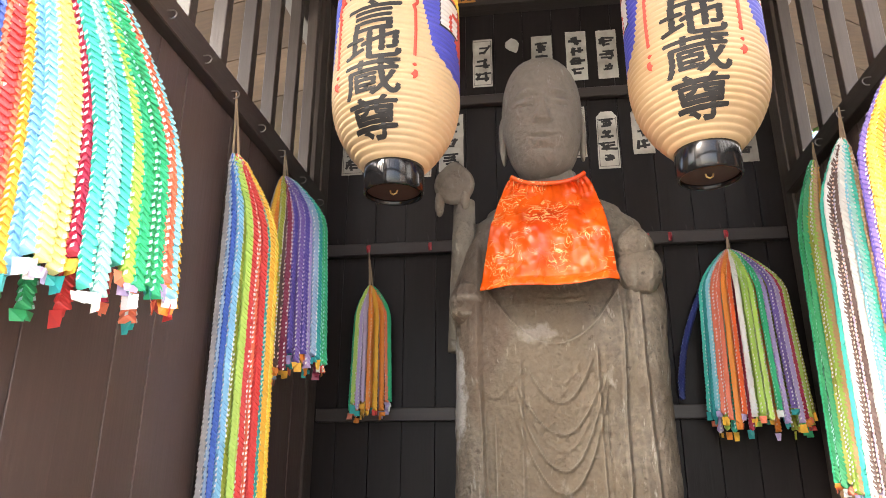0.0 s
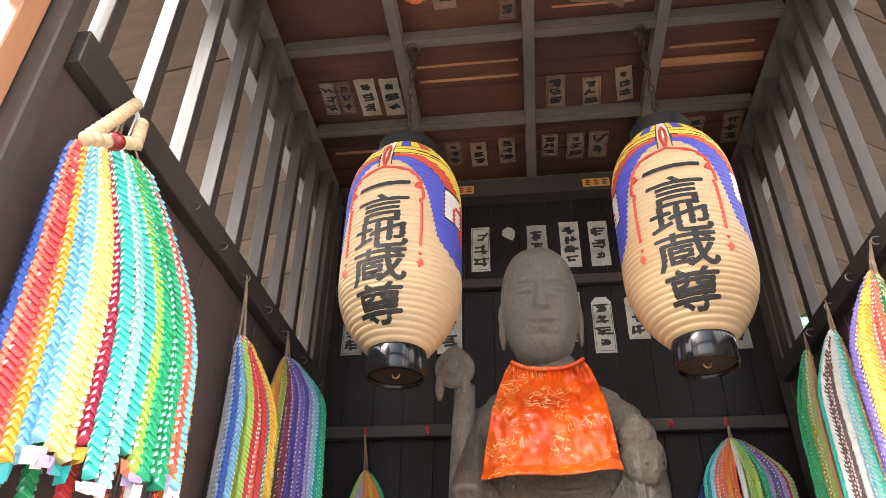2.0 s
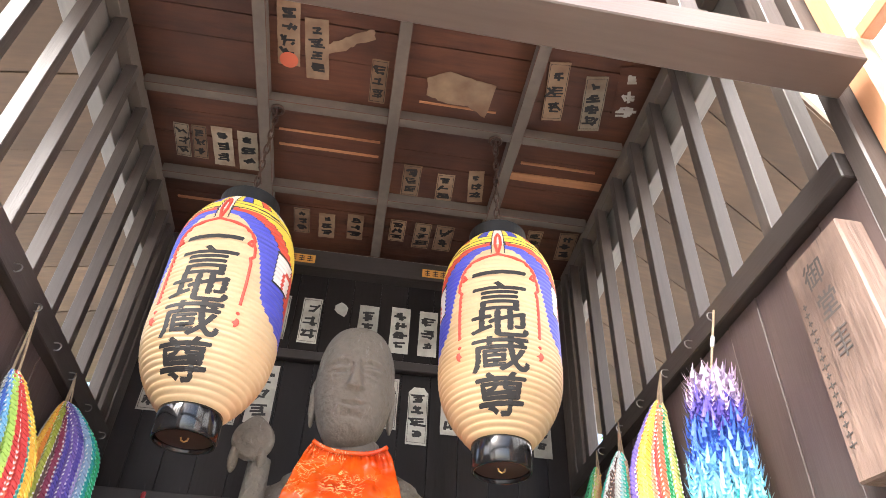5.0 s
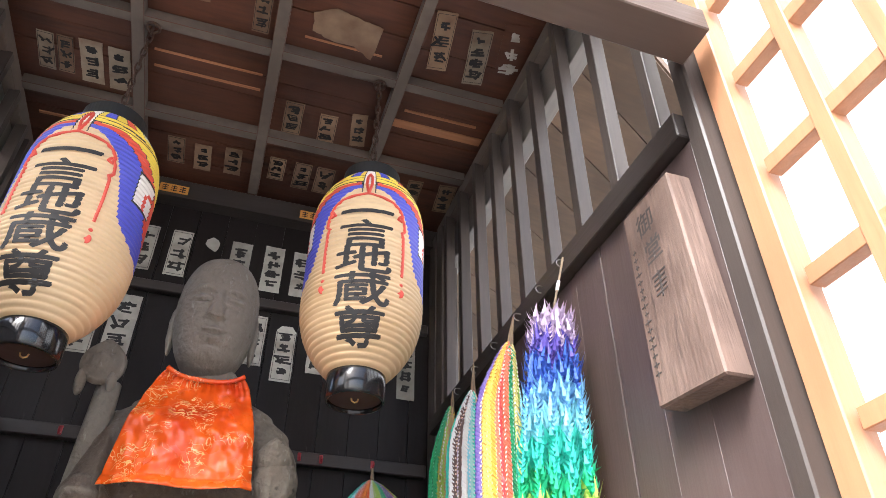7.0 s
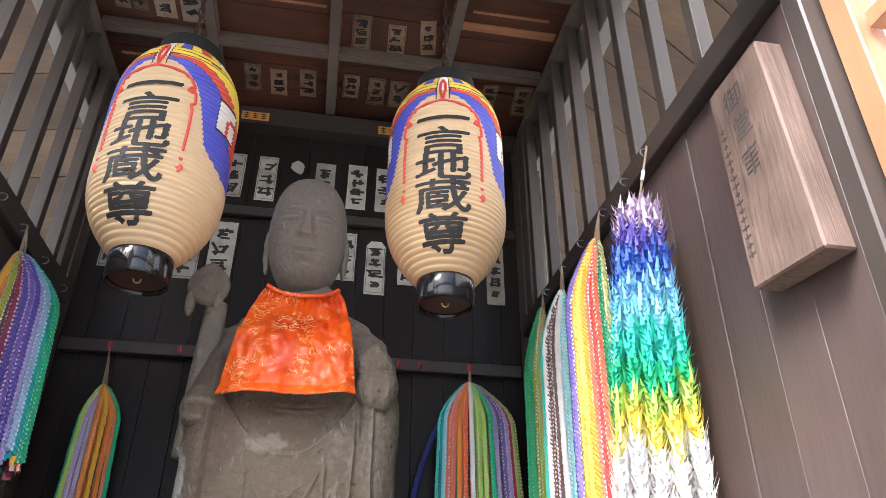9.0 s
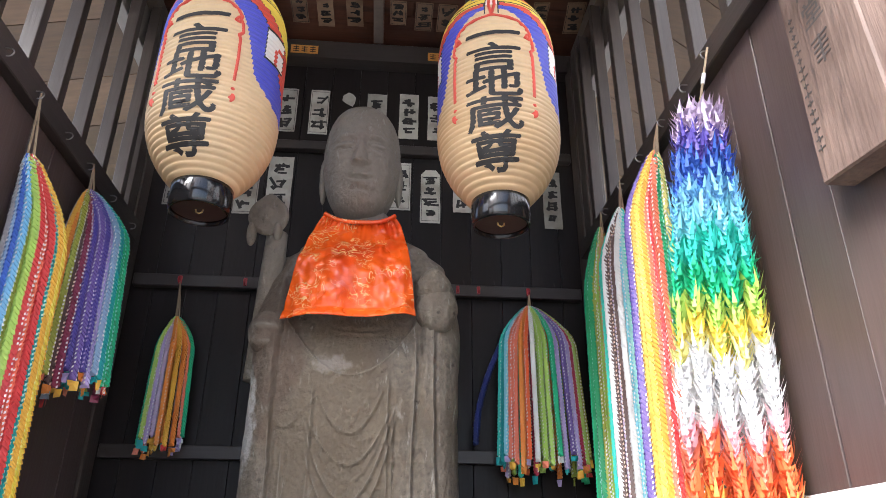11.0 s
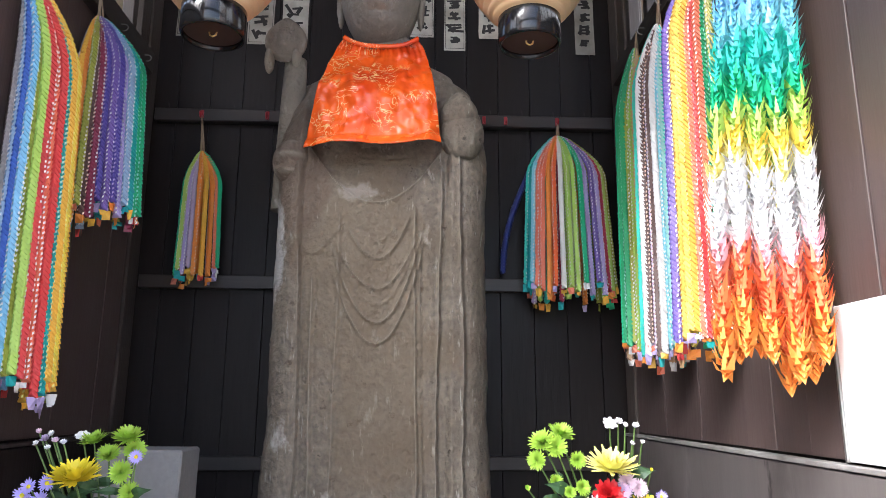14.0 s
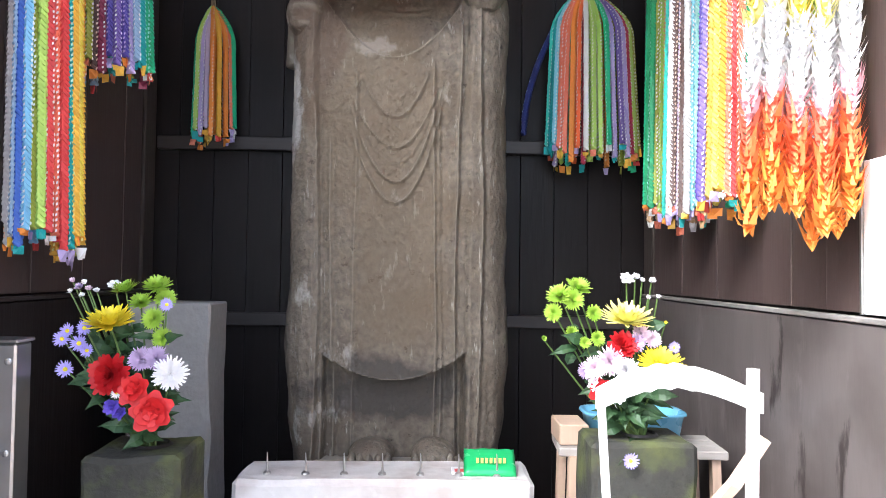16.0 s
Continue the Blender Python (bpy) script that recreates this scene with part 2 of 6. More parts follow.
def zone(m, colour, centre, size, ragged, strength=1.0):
    """A ragged patch of another colour round a place of the object, in its own metres."""
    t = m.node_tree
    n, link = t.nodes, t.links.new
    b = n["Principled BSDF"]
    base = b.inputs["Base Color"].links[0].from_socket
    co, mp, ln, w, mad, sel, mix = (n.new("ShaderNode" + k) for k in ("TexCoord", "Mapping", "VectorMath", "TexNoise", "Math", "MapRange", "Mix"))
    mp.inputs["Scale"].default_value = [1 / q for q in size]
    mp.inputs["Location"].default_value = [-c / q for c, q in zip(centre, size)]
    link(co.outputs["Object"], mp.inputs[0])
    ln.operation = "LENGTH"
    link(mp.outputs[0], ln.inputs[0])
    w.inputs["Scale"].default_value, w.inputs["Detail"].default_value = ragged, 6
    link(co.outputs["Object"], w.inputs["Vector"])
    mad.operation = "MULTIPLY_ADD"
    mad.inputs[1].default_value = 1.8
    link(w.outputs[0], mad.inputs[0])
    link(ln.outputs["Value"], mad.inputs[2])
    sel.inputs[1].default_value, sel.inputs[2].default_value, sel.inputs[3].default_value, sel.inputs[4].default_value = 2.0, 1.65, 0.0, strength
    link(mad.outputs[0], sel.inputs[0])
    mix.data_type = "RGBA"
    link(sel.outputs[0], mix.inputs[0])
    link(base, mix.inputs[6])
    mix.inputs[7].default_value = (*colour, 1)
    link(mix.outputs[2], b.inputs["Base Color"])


zone(STONE, (0.145, 0.108, 0.066), (-0.02, 2.5, 1.25), (0.20, 1.0, 0.55), 5, 0.55)
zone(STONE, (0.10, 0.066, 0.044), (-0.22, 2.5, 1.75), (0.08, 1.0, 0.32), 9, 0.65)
zone(STONE, (0.40, 0.39, 0.37), (-0.29, 2.6, 1.46), (0.034, 1.0, 0.15), 26, 0.75)
# darker patch across the hem and the legs below it
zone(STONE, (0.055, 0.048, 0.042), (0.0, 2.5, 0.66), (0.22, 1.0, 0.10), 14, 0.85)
zone(STONE, (0.36, 0.33, 0.29), (-0.055, 2.5, 1.625), (0.05, 1.0, 0.03), 30, 0.45)

def pale_ridges(m, colour, lo, hi):
    """Paler stone on proud ridges: rubbed edges and highlights put into the colour."""
    t = m.node_tree
    n, link = t.nodes, t.links.new
    b = n["Principled BSDF"]
    base = b.inputs["Base Color"].links[0].from_socket
    geo, sel, mix = (n.new("ShaderNode" + k) for k in ("NewGeometry", "ValToRGB", "Mix"))
    sel.color_ramp.elements[0].position, sel.color_ramp.elements[1].position = lo, hi
    link(geo.outputs["Pointiness"], sel.inputs[0])
    mix.data_type = "RGBA"
    link(sel.outputs[0], mix.inputs[0])
    link(base, mix.inputs[6])
    mix.inputs[7].default_value = (*colour, 1)
    link(mix.outputs[2], b.inputs["Base Color"])


# lighter, greyer patch over the head and shoulders
zone(STONE, (0.225, 0.198, 0.165), (0.0, 2.6, 2.28), (0.40, 1.0, 0.36), 6, 0.6)
pale_ridges(STONE, (0.30, 0.27, 0.215), 0.53, 0.62)

# ---- building helpers ----
def place(ob, parent):
    ob.parent = parent
    if parent.type == "EMPTY":
        ob.matrix_parent_inverse = Matrix.Translation(-parent.location)
    return ob


def mesh_of(name, bm, mats, smooth=False):
    me = bpy.data.meshes.new(name)
    bm.normal_update()
    if smooth:
        for f in bm.faces:
            f.smooth = True
    bm.to_mesh(me)
    bm.free()
    for m in mats if isinstance(mats, (list, tuple)) else [mats]:
        me.materials.append(m)
    return me


def part(name, bm, mats, parent, label="", smooth=False):
    ob = place(new(name, mesh_of(name, bm, mats, smooth)), parent)
    return tagged(ob, label)


def thing(name, at, label, category, group="", kind=""):
    ob = new(name)
    ob.empty_display_size = 0.05
    ob.location = at
    return tagged(ob, label, category, group, kind)


def solid(name, bm, mats, label, category, group="", kind="", smooth=False):
    return tagged(new(name, mesh_of(name, bm, mats, smooth)), label, category, group, kind)


def box(bm, x0, x1, y0, y1, z0, z1, bevel=0.0, mi=0):
    m = Matrix.LocRotScale(((x0 + x1) / 2, (y0 + y1) / 2, (z0 + z1) / 2), None, (abs(x1 - x0), abs(y1 - y0), abs(z1 - z0)))
    r = bmesh.ops.create_cube(bm, size=1, matrix=m)
    fs = list({f for v in r["verts"] for f in v.link_faces})
    for f in fs:
        f.material_index = mi
    if bevel:
        es = list({e for v in r["verts"] for e in v.link_edges})
        bmesh.ops.bevel(bm, geom=es, offset=bevel, segments=1, affect="EDGES")
    return r["verts"]


def boxed(*a, **k):
    bm = bmesh.new()
    box(bm, *a, **k)
    return bm


def tube(bm, pts, r, seg=8, mi=0, taper=None):
    pts = [Vector(p) for p in pts]
    rings = []
    for i, p in enumerate(pts):
        d = (pts[min(i + 1, len(pts) - 1)] - pts[max(i - 1, 0)]).normalized()
        a = d.orthogonal().normalized()
        b = d.cross(a)
        rad = r if taper is None else r + (taper - r) * i / max(1, len(pts) - 1)
        rings.append([bm.verts.new(p + rad * (math.cos(2 * math.pi * k / seg) * a + math.sin(2 * math.pi * k / seg) * b)) for k in range(seg)])
    for i in range(1, len(rings)):
        # keep rings aligned
        off = min(range(seg), key=lambda o: (rings[i][o].co - pts[i] - rings[i - 1][0].co + pts[i - 1]).length)
        rings[i] = rings[i][off:] + rings[i][:off]
        if (rings[i][1].co - pts[i] - rings[i - 1][1].co + pts[i - 1]).length > (rings[i][-1].co - pts[i] - rings[i - 1][1].co + pts[i - 1]).length:
            rings[i] = [rings[i][0]] + rings[i][:0:-1]
        for k in range(seg):
            bm.faces.new((rings[i - 1][k], rings[i - 1][(k + 1) % seg], rings[i][(k + 1) % seg], rings[i][k])).material_index = mi
    bm.faces.new(rings[0][::-1]).material_index = mi
    bm.faces.new(rings[-1]).material_index = mi


def lathe(bm, prof, seg=32, at=(0, 0, 0), mi=0):
    rings = [[bm.verts.new((at[0] + r * math.cos(2 * math.pi * k / seg), at[1] + r * math.sin(2 * math.pi * k / seg), at[2] + z)) for k in range(seg)] for r, z in prof]
    for a, b in zip(rings, rings[1:]):
        for k in range(seg):
            bm.faces.new((a[k], a[(k + 1) % seg], b[(k + 1) % seg], b[k])).material_index = mi
    return rings


def ball(bm, c, r, u=16, v=10, mi=0, rot=None):
    r = (r, r, r) if isinstance(r, (int, float)) else r
    m = Matrix.LocRotScale(c, rot, r)
    g = bmesh.ops.create_uvsphere(bm, u_segments=u, v_segments=v, radius=1, matrix=m)
    for vv in g["verts"]:
        for f in vv.link_faces:
            f.material_index = mi
    return g["verts"]


rnd = random.Random(7)

# ---- setting ----
XL, XR, YF, YB, ZC = -0.91, 0.91, 1.22, 3.20, 3.33
gm = bmesh.new()
bmesh.ops.create_grid(gm, x_segments=2, y_segments=2, size=400)
solid("ground", gm, CONCRETE, "pale concrete ground around the shrine", "ground", kind="structure")
solid("floor", boxed(-1.02, 1.02, 1.1, 3.3, 0.004, 0.12, bevel=0.01), FLOORMAT, "dark raised floor inside the shrine", "floor", kind="structure")


# plain backdrop added so the gaps of the open door come out glaring white
solid("backdrop_wall", boxed(5.0, 5.2, -6.0, 9.0, 0.0, 14.0), WHITEPAINT, "plain white backdrop wall beyond the open door", "wall", kind="structure")


def plank_wall(name, label, backing):
    """The backing of a board wall; its planks are laid on it further down."""
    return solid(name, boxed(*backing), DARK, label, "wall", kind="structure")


wall_back = plank_wall("wall_back", "dark-stained vertical board wall behind the statue", (-1.0, 1.0, 3.218, 3.27, 0.12, 3.40))
wall_left = plank_wall("wall_left", "dark-stained board wall under an open bar screen", (-0.985, -0.928, 1.30, 3.217, 0.12, 2.235))
wall_right = plank_wall("wall_right", "dark-stained board wall under an open bar screen", (0.928, 0.985, 1.30, 3.217, 0.12, 2.235))

# cross rails of the back wall
for z0, z1, x0, x1 in ((2.100, 2.150, -0.90, 0.90), (1.442, 1.491, -0.90, 0.90), (0.796, 0.844, -0.90, 0.90), (2.762, 2.806, -0.90, 0.90)):
    solid("trim_back", boxed(x0, x1, 3.165, 3.201, z0, z1, bevel=0.003), DARKX, "dark cross rail on the board wall", "trim", kind="structure")
lint = bmesh.new()
box(lint, -0.93, 0.93, 3.12, 3.215, 3.235, 3.329, bevel=0.004)
box(lint, -0.93, 0.93, 3.112, 3.124, 3.222, 3.238)
solid("trim_lintel_back", lint, DARKX, "dark lintel under the ceiling at the back", "trim", kind="structure")

# side rails, bars, top beams, posts
for s, nm in ((-1, "left"), (1, "right")):
    dz = 0.026 if s < 0 else 0.010
    solid("rail_" + nm, boxed(s * 0.878, s * 0.965, 1.302, 3.06, 2.236, 2.296 + dz, bevel=0.003), DARKRAIL, "dark rail on top of the board wall", "rail", kind="structure")
    solid("beam_" + nm, boxed(s * 0.972, s * 1.03, 1.20, 3.25, 3.09, 3.42, bevel=0.003), BEAM, "weathered pale side beam under the eaves", "beam", kind="structure")
    solid("trim_ceiling_" + nm, boxed(s * 0.925, s * 0.971, 1.25, 3.115, 3.27, 3.345, bevel=0.003), JOIST, "brown edge strip along the ceiling", "trim", kind="structure")
    solid("post_back_" + nm, boxed(s * 0.902, s * 1.01, 3.065, 3.163, 0.12, 3.268, bevel=0.004), BARWOOD, "dark corner post at the back wall", "post", kind="structure")
    solid("post_front_" + nm, boxed(s * 0.898, s * 1.01, 1.252, 1.298, 0.12, 3.42, bevel=0.004), BARWOOD, "dark front corner post", "post", kind="structure")
    screen = thing("bar_screen", (s * 0.93, 2.1, 2.296), "open screen of dark upright wooden bars on the rail", "screen", "side bar screens")
    for k in range(9):
        y = (1.385 if s < 0 else 1.400) + 0.1925 * k
        part("bar", boxed(s * 0.908, s * 0.950, y - 0.0185, y + 0.0185, 2.294 + dz, 3.275, bevel=0.002), BARWOOD, screen)
    part("end_board", boxed(s * 0.906, s * 0.940, 2.985, 3.063, 2.294 + dz, 3.268, bevel=0.002), BARWOOD, screen)
    # lower boards, the left one and its edge strip in darker woods
    solid("panel_lower_" + nm, boxed(s * 0.893, s * 0.916, 1.31, 3.16, 0.12, 0.915, bevel=0.002), PANELGREY if s > 0 else DARK, "scuffed grey-brown lower board with stains" if s > 0 else "dark lower board", "panel", kind="structure")
    solid("trim_lower_" + nm, boxed(s * 0.889, s * 0.916, 1.31, 3.16, 0.918, 0.929, bevel=0.002), EDGEWOOD if s > 0 else DARKX, "worn pale edge of the lower board" if s > 0 else "dark edge strip of the lower board", "trim", kind="structure")

lintel = boxed(-0.897, 0.897, 1.150, 1.250, 2.435, 2.505, bevel=0.003)
for v in lintel.verts:
    v.co.z -= 0.030 * v.co.x
solid("beam_front", lintel, LINTEL, "brown front lintel over the opening", "beam", kind="structure")
solid("beam_front_top", boxed(-0.97, 0.97, 1.13, 1.245, 3.30, 3.42, bevel=0.003), LINTEL, "brown upper front beam", "beam", kind="structure")
transom = thing("bar_screen", (0, 1.2, 2.507), "open transom of brown upright bars over the lintel", "screen")
for k in range(9):
    x = -0.76 + 0.19 * k
    part("bar", boxed(x - 0.02, x + 0.02, 1.18, 1.22, 2.506, 3.299, bevel=0.002), BARWOOD, transom)

# coffered ceiling in one mesh
cm = bmesh.new()
XJ, YJ = (-0.487, 0.011, 0.499), (1.765, 2.274, 2.742)
for x in XJ:
    box(cm, x - 0.023, x + 0.023, 1.25, 3.12, ZC, ZC + 0.055, bevel=0.002, mi=1)
for y in YJ:
    box(cm, -0.93, 0.93, y - 0.021, y + 0.021, ZC + 0.003, ZC + 0.052, bevel=0.002, mi=1)
xs = (-0.97, *XJ, 0.97)
ys = (1.25, *YJ, 3.20)
for i in range(4):
    for j in range(4):
        y0, y1 = ys[j], ys[j + 1]
        cuts = [y0, y0 + (y1 - y0) * rnd.uniform(0.3, 0.4), y0 + (y1 - y0) * rnd.uniform(0.55, 0.72), y1]
        for a, b in zip(cuts, cuts[1:]):
            dz = rnd.uniform(0, 0.006)
            box(cm, xs[i], xs[i + 1], a + 0.002, b - 0.002, ZC + 0.056 + dz, ZC + 0.075 + dz, mi=0)
# pale splits in the boards
for x0, x1, y, w in ((0.53, 0.93, 2.52, 0.020), (-0.44, -0.03, 2.52, 0.006), (-0.44, -0.03, 2.44, 0.004), (0.56, 0.88, 2.44, 0.005), (0.10, 0.40, 2.20, 0.004), (-0.9, -0.6, 2.93, 0.006)):
    box(cm, x0, x1, y - w, y + w, ZC + 0.053, ZC + 0.060, mi=2)
solid("ceiling", cm, [PANEL, JOIST, PALEWOOD], "coffered ceiling of reddish boards and grey-brown joists", "ceiling", kind="structure")

# roof over the ceiling with board eaves on both sides
rm = bmesh.new()
box(rm, -1.05, 1.05, 0.95, 5.0, 3.607, 3.68)
solid("roof", rm, ROOFWOOD, "wooden roof over the shrine", "roof", kind="structure")
for s, nm in ((-1, "left"), (1, "right")):
    # the right-hand eaves begin further back and run askew
    ye, lag = (1.16, 0.0) if s < 0 else (1.72, 0.55)
    em = bmesh.new()
    vs = [em.verts.new(p) for p in ((s * 1.03, ye, 3.605), (s * 2.15, ye + lag, 3.395), (s * 2.15, 5.0, 3.395), (s * 1.03, 5.0, 3.605))]
    up = [em.verts.new(v.co + Vector((0, 0, 0.06))) for v in vs]
    em.faces.new(vs), em.faces.new(up[::-1])
    for k in range(4):
        em.faces.new((vs[k], vs[(k + 1) % 4], up[(k + 1) % 4], up[k]))
    eave = solid("eaves_" + nm, em, ROOFWOOD, "brown board eaves seen through the bars", "eaves", kind="structure")
    for k in range(9):
        bw = (5.0 - ye - lag) / 9
        y0, y1, dz = ye + 0.01 + bw * k, ye + 0.01 + bw * (k + 1) - 0.006, rnd.uniform(0.0, 0.006)
        bd = bmesh.new()
        lo = [bd.verts.new(p) for p in ((s * 1.04, y0, 3.590 - dz), (s * 2.14, y0 + lag, 3.384 - dz), (s * 2.14, y1 + lag, 3.384 - dz), (s * 1.04, y1, 3.590 - dz))]
        hi = [bd.verts.new(v.co + Vector((0, 0, 0.010 + dz))) for v in lo]
        bd.faces.new(lo), bd.faces.new(hi[::-1])
        for q in range(4):
            bd.faces.new((lo[q], lo[(q + 1) % 4], hi[(q + 1) % 4], hi[q]))
        bmesh.ops.recalc_face_normals(bd, faces=bd.faces)
        part("board", bd, ROOFWOOD, eave)


# ---- lattice doors, swung open beside the front posts ----
def lattice_door(s):
    d = thing("lattice_door", (s * 0.96, 1.2, 0.15), "open orange-brown wooden lattice door beside the front post", "door", "front lattice doors")
    x0, x1 = s * 0.945, s * 0.985
    y0, y1 = 1.248, 0.46
    part("stile", boxed(s * 0.935, s * 0.990, y0 - 0.054, y0, 0.14, 3.05, bevel=0.003), ORANGEWOOD, d)
    part("stile", boxed(s * 0.935, s * 0.990, y1 - 0.062, y1, 0.14, 3.05, bevel=0.003), ORANGEWOOD, d)
    for z in (0.145, 3.0):
        part("cross_rail", boxed(s * 0.937, s * 0.988, y1 + 0.002, y0 - 0.064, z, z + 0.045, bevel=0.003), ORANGEWOOD, d)
    for k in range(4):
        y = y0 - 0.054 - 0.152 * (k + 1)
        part("lattice_bar", boxed(x0, x1, y - 0.018, y + 0.018, 0.192, 2.998, bevel=0.002), ORANGEWOOD, d)
    for k in range(11):
        z = 0.31 + 0.25 * k
        part("lattice_rung", boxed(s * 0.949, s * 0.981, y1 + 0.002, y0 - 0.064, z - 0.018, z + 0.018, bevel=0.002), ORANGEWOOD, d)
    return d


lattice_door(-1)
lattice_door(1)


# ---- stone statue, one plain mesh ----
def smooth(a, b, v):
    t = max(0.0, min(1.0, (v - a) / (b - a)))
    return t * t * (3 - 2 * t)


def interp(v, pairs):
    for (a, p), (b, q) in zip(pairs, pairs[1:]):
        if v <= b:
            return p + (q - p) * smooth(a, b, max(v, a))
    return pairs[-1][1]


SX, SY = 0.015, 2.70


def robe(x, z):
    """Outward relief of the robe at a place of its front."""
    u = x + SX
    out = 0.0
    # U folds hanging over the legs, steeper towards one side
    for z0, k, hw, am in ((1.192, 13, 0.125, 0.010), (1.250, 13, 0.125, 0.010), (1.300, 12, 0.10, 0.005), (1.345, 9.5, 0.115, 0.009), (1.430, 12, 0.095, 0.008), (1.480, 14, 0.06, 0.004)):
        du = u - 0.010
        kk = k * (1.25 if du > 0 else 1.0)
        e = (z - (z0 + kk * du * du)) / math.sqrt(1 + (2 * kk * du) ** 2)
        m = smooth(hw + 0.012, hw - 0.02, abs(du)) * smooth(1.62, 1.56, z)
        out += (0.62 * am * math.exp(-(e / 0.0036) ** 2) + 0.28 * am * smooth(0.045, 0.0, e) * smooth(-0.003, 0.0, e)) * m
    # long upright pleats
    for c0, am, top in ((-0.212, 0.009, 1.50), (-0.168, 0.007, 1.42), (-0.105, 0.005, 1.60), (0.119, 0.007, 1.62), (0.135, 0.005, 1.50), (0.184, 0.009, 1.75), (0.247, 0.008, 1.80)):
        wob = 0.006 * math.sin(z * 4 + c0 * 40)
        out += am * math.exp(-((u - c0 - wob) / 0.0042) ** 2) * smooth(top, top - 0.08, z)
        out -= 0.7 * am * math.exp(-((u - c0 - wob - 0.011) / 0.006) ** 2) * smooth(top, top - 0.08, z)
    # bare chest and belly behind the robe's crossed edge
    e = z - (1.596 + 4.9 * u * u)
    inside = smooth(-0.004, 0.003, e) * smooth(0.20, 0.17, abs(u))
    out -= 0.020 * inside
    out += 0.008 * math.exp(-(e / 0.006) ** 2) * smooth(0.20, 0.17, abs(u)) * (1 if e < 0 else 0)
    out += 0.022 * math.exp(-((z - 1.69) / 0.06) ** 2 - (u / 0.11) ** 2)
    for zz in (1.735, 1.715):
        out -= 0.006 * math.exp(-((z - zz - 2.0 * (u - 0.02) ** 2) / 0.004) ** 2) * smooth(0.09, 0.05, abs(u - 0.03))
    # sleeves hanging on both sides, one ending in a pointed loop
    a = abs(u)
    out += 0.028 * smooth(0.200, 0.225, a)
    e2 = z - (1.425 + 1.25 * math.sqrt((u + 0.170) ** 2 + 0.0003))
    lobe = smooth(0.095, 0.075, abs(u + 0.170)) * smooth(1.80, 1.74, z)
    out += 0.003 * smooth(-0.02, 0.02, e2) * lobe + 0.004 * math.exp(-(e2 / 0.006) ** 2) * lobe
    out += 0.0030 * math.sin(a * 150 + z * 2.0) * smooth(0.10, 0.16, a) * smooth(1.75, 1.5, z) * (0.4 + 0.6 * smooth(1.0, 0.6, z))
    # hem: the legs stand back below a U-shaped edge
    h = z - (0.695 + 1.8 * (u - 0.005) ** 2)
    out -= 0.060 * smooth(0.004, -0.004, h) * smooth(0.205, 0.19, abs(u - 0.01))
    out += 0.006 * math.exp(-(h / 0.008) ** 2) * smooth(0.20, 0.18, abs(u - 0.01))
    return out


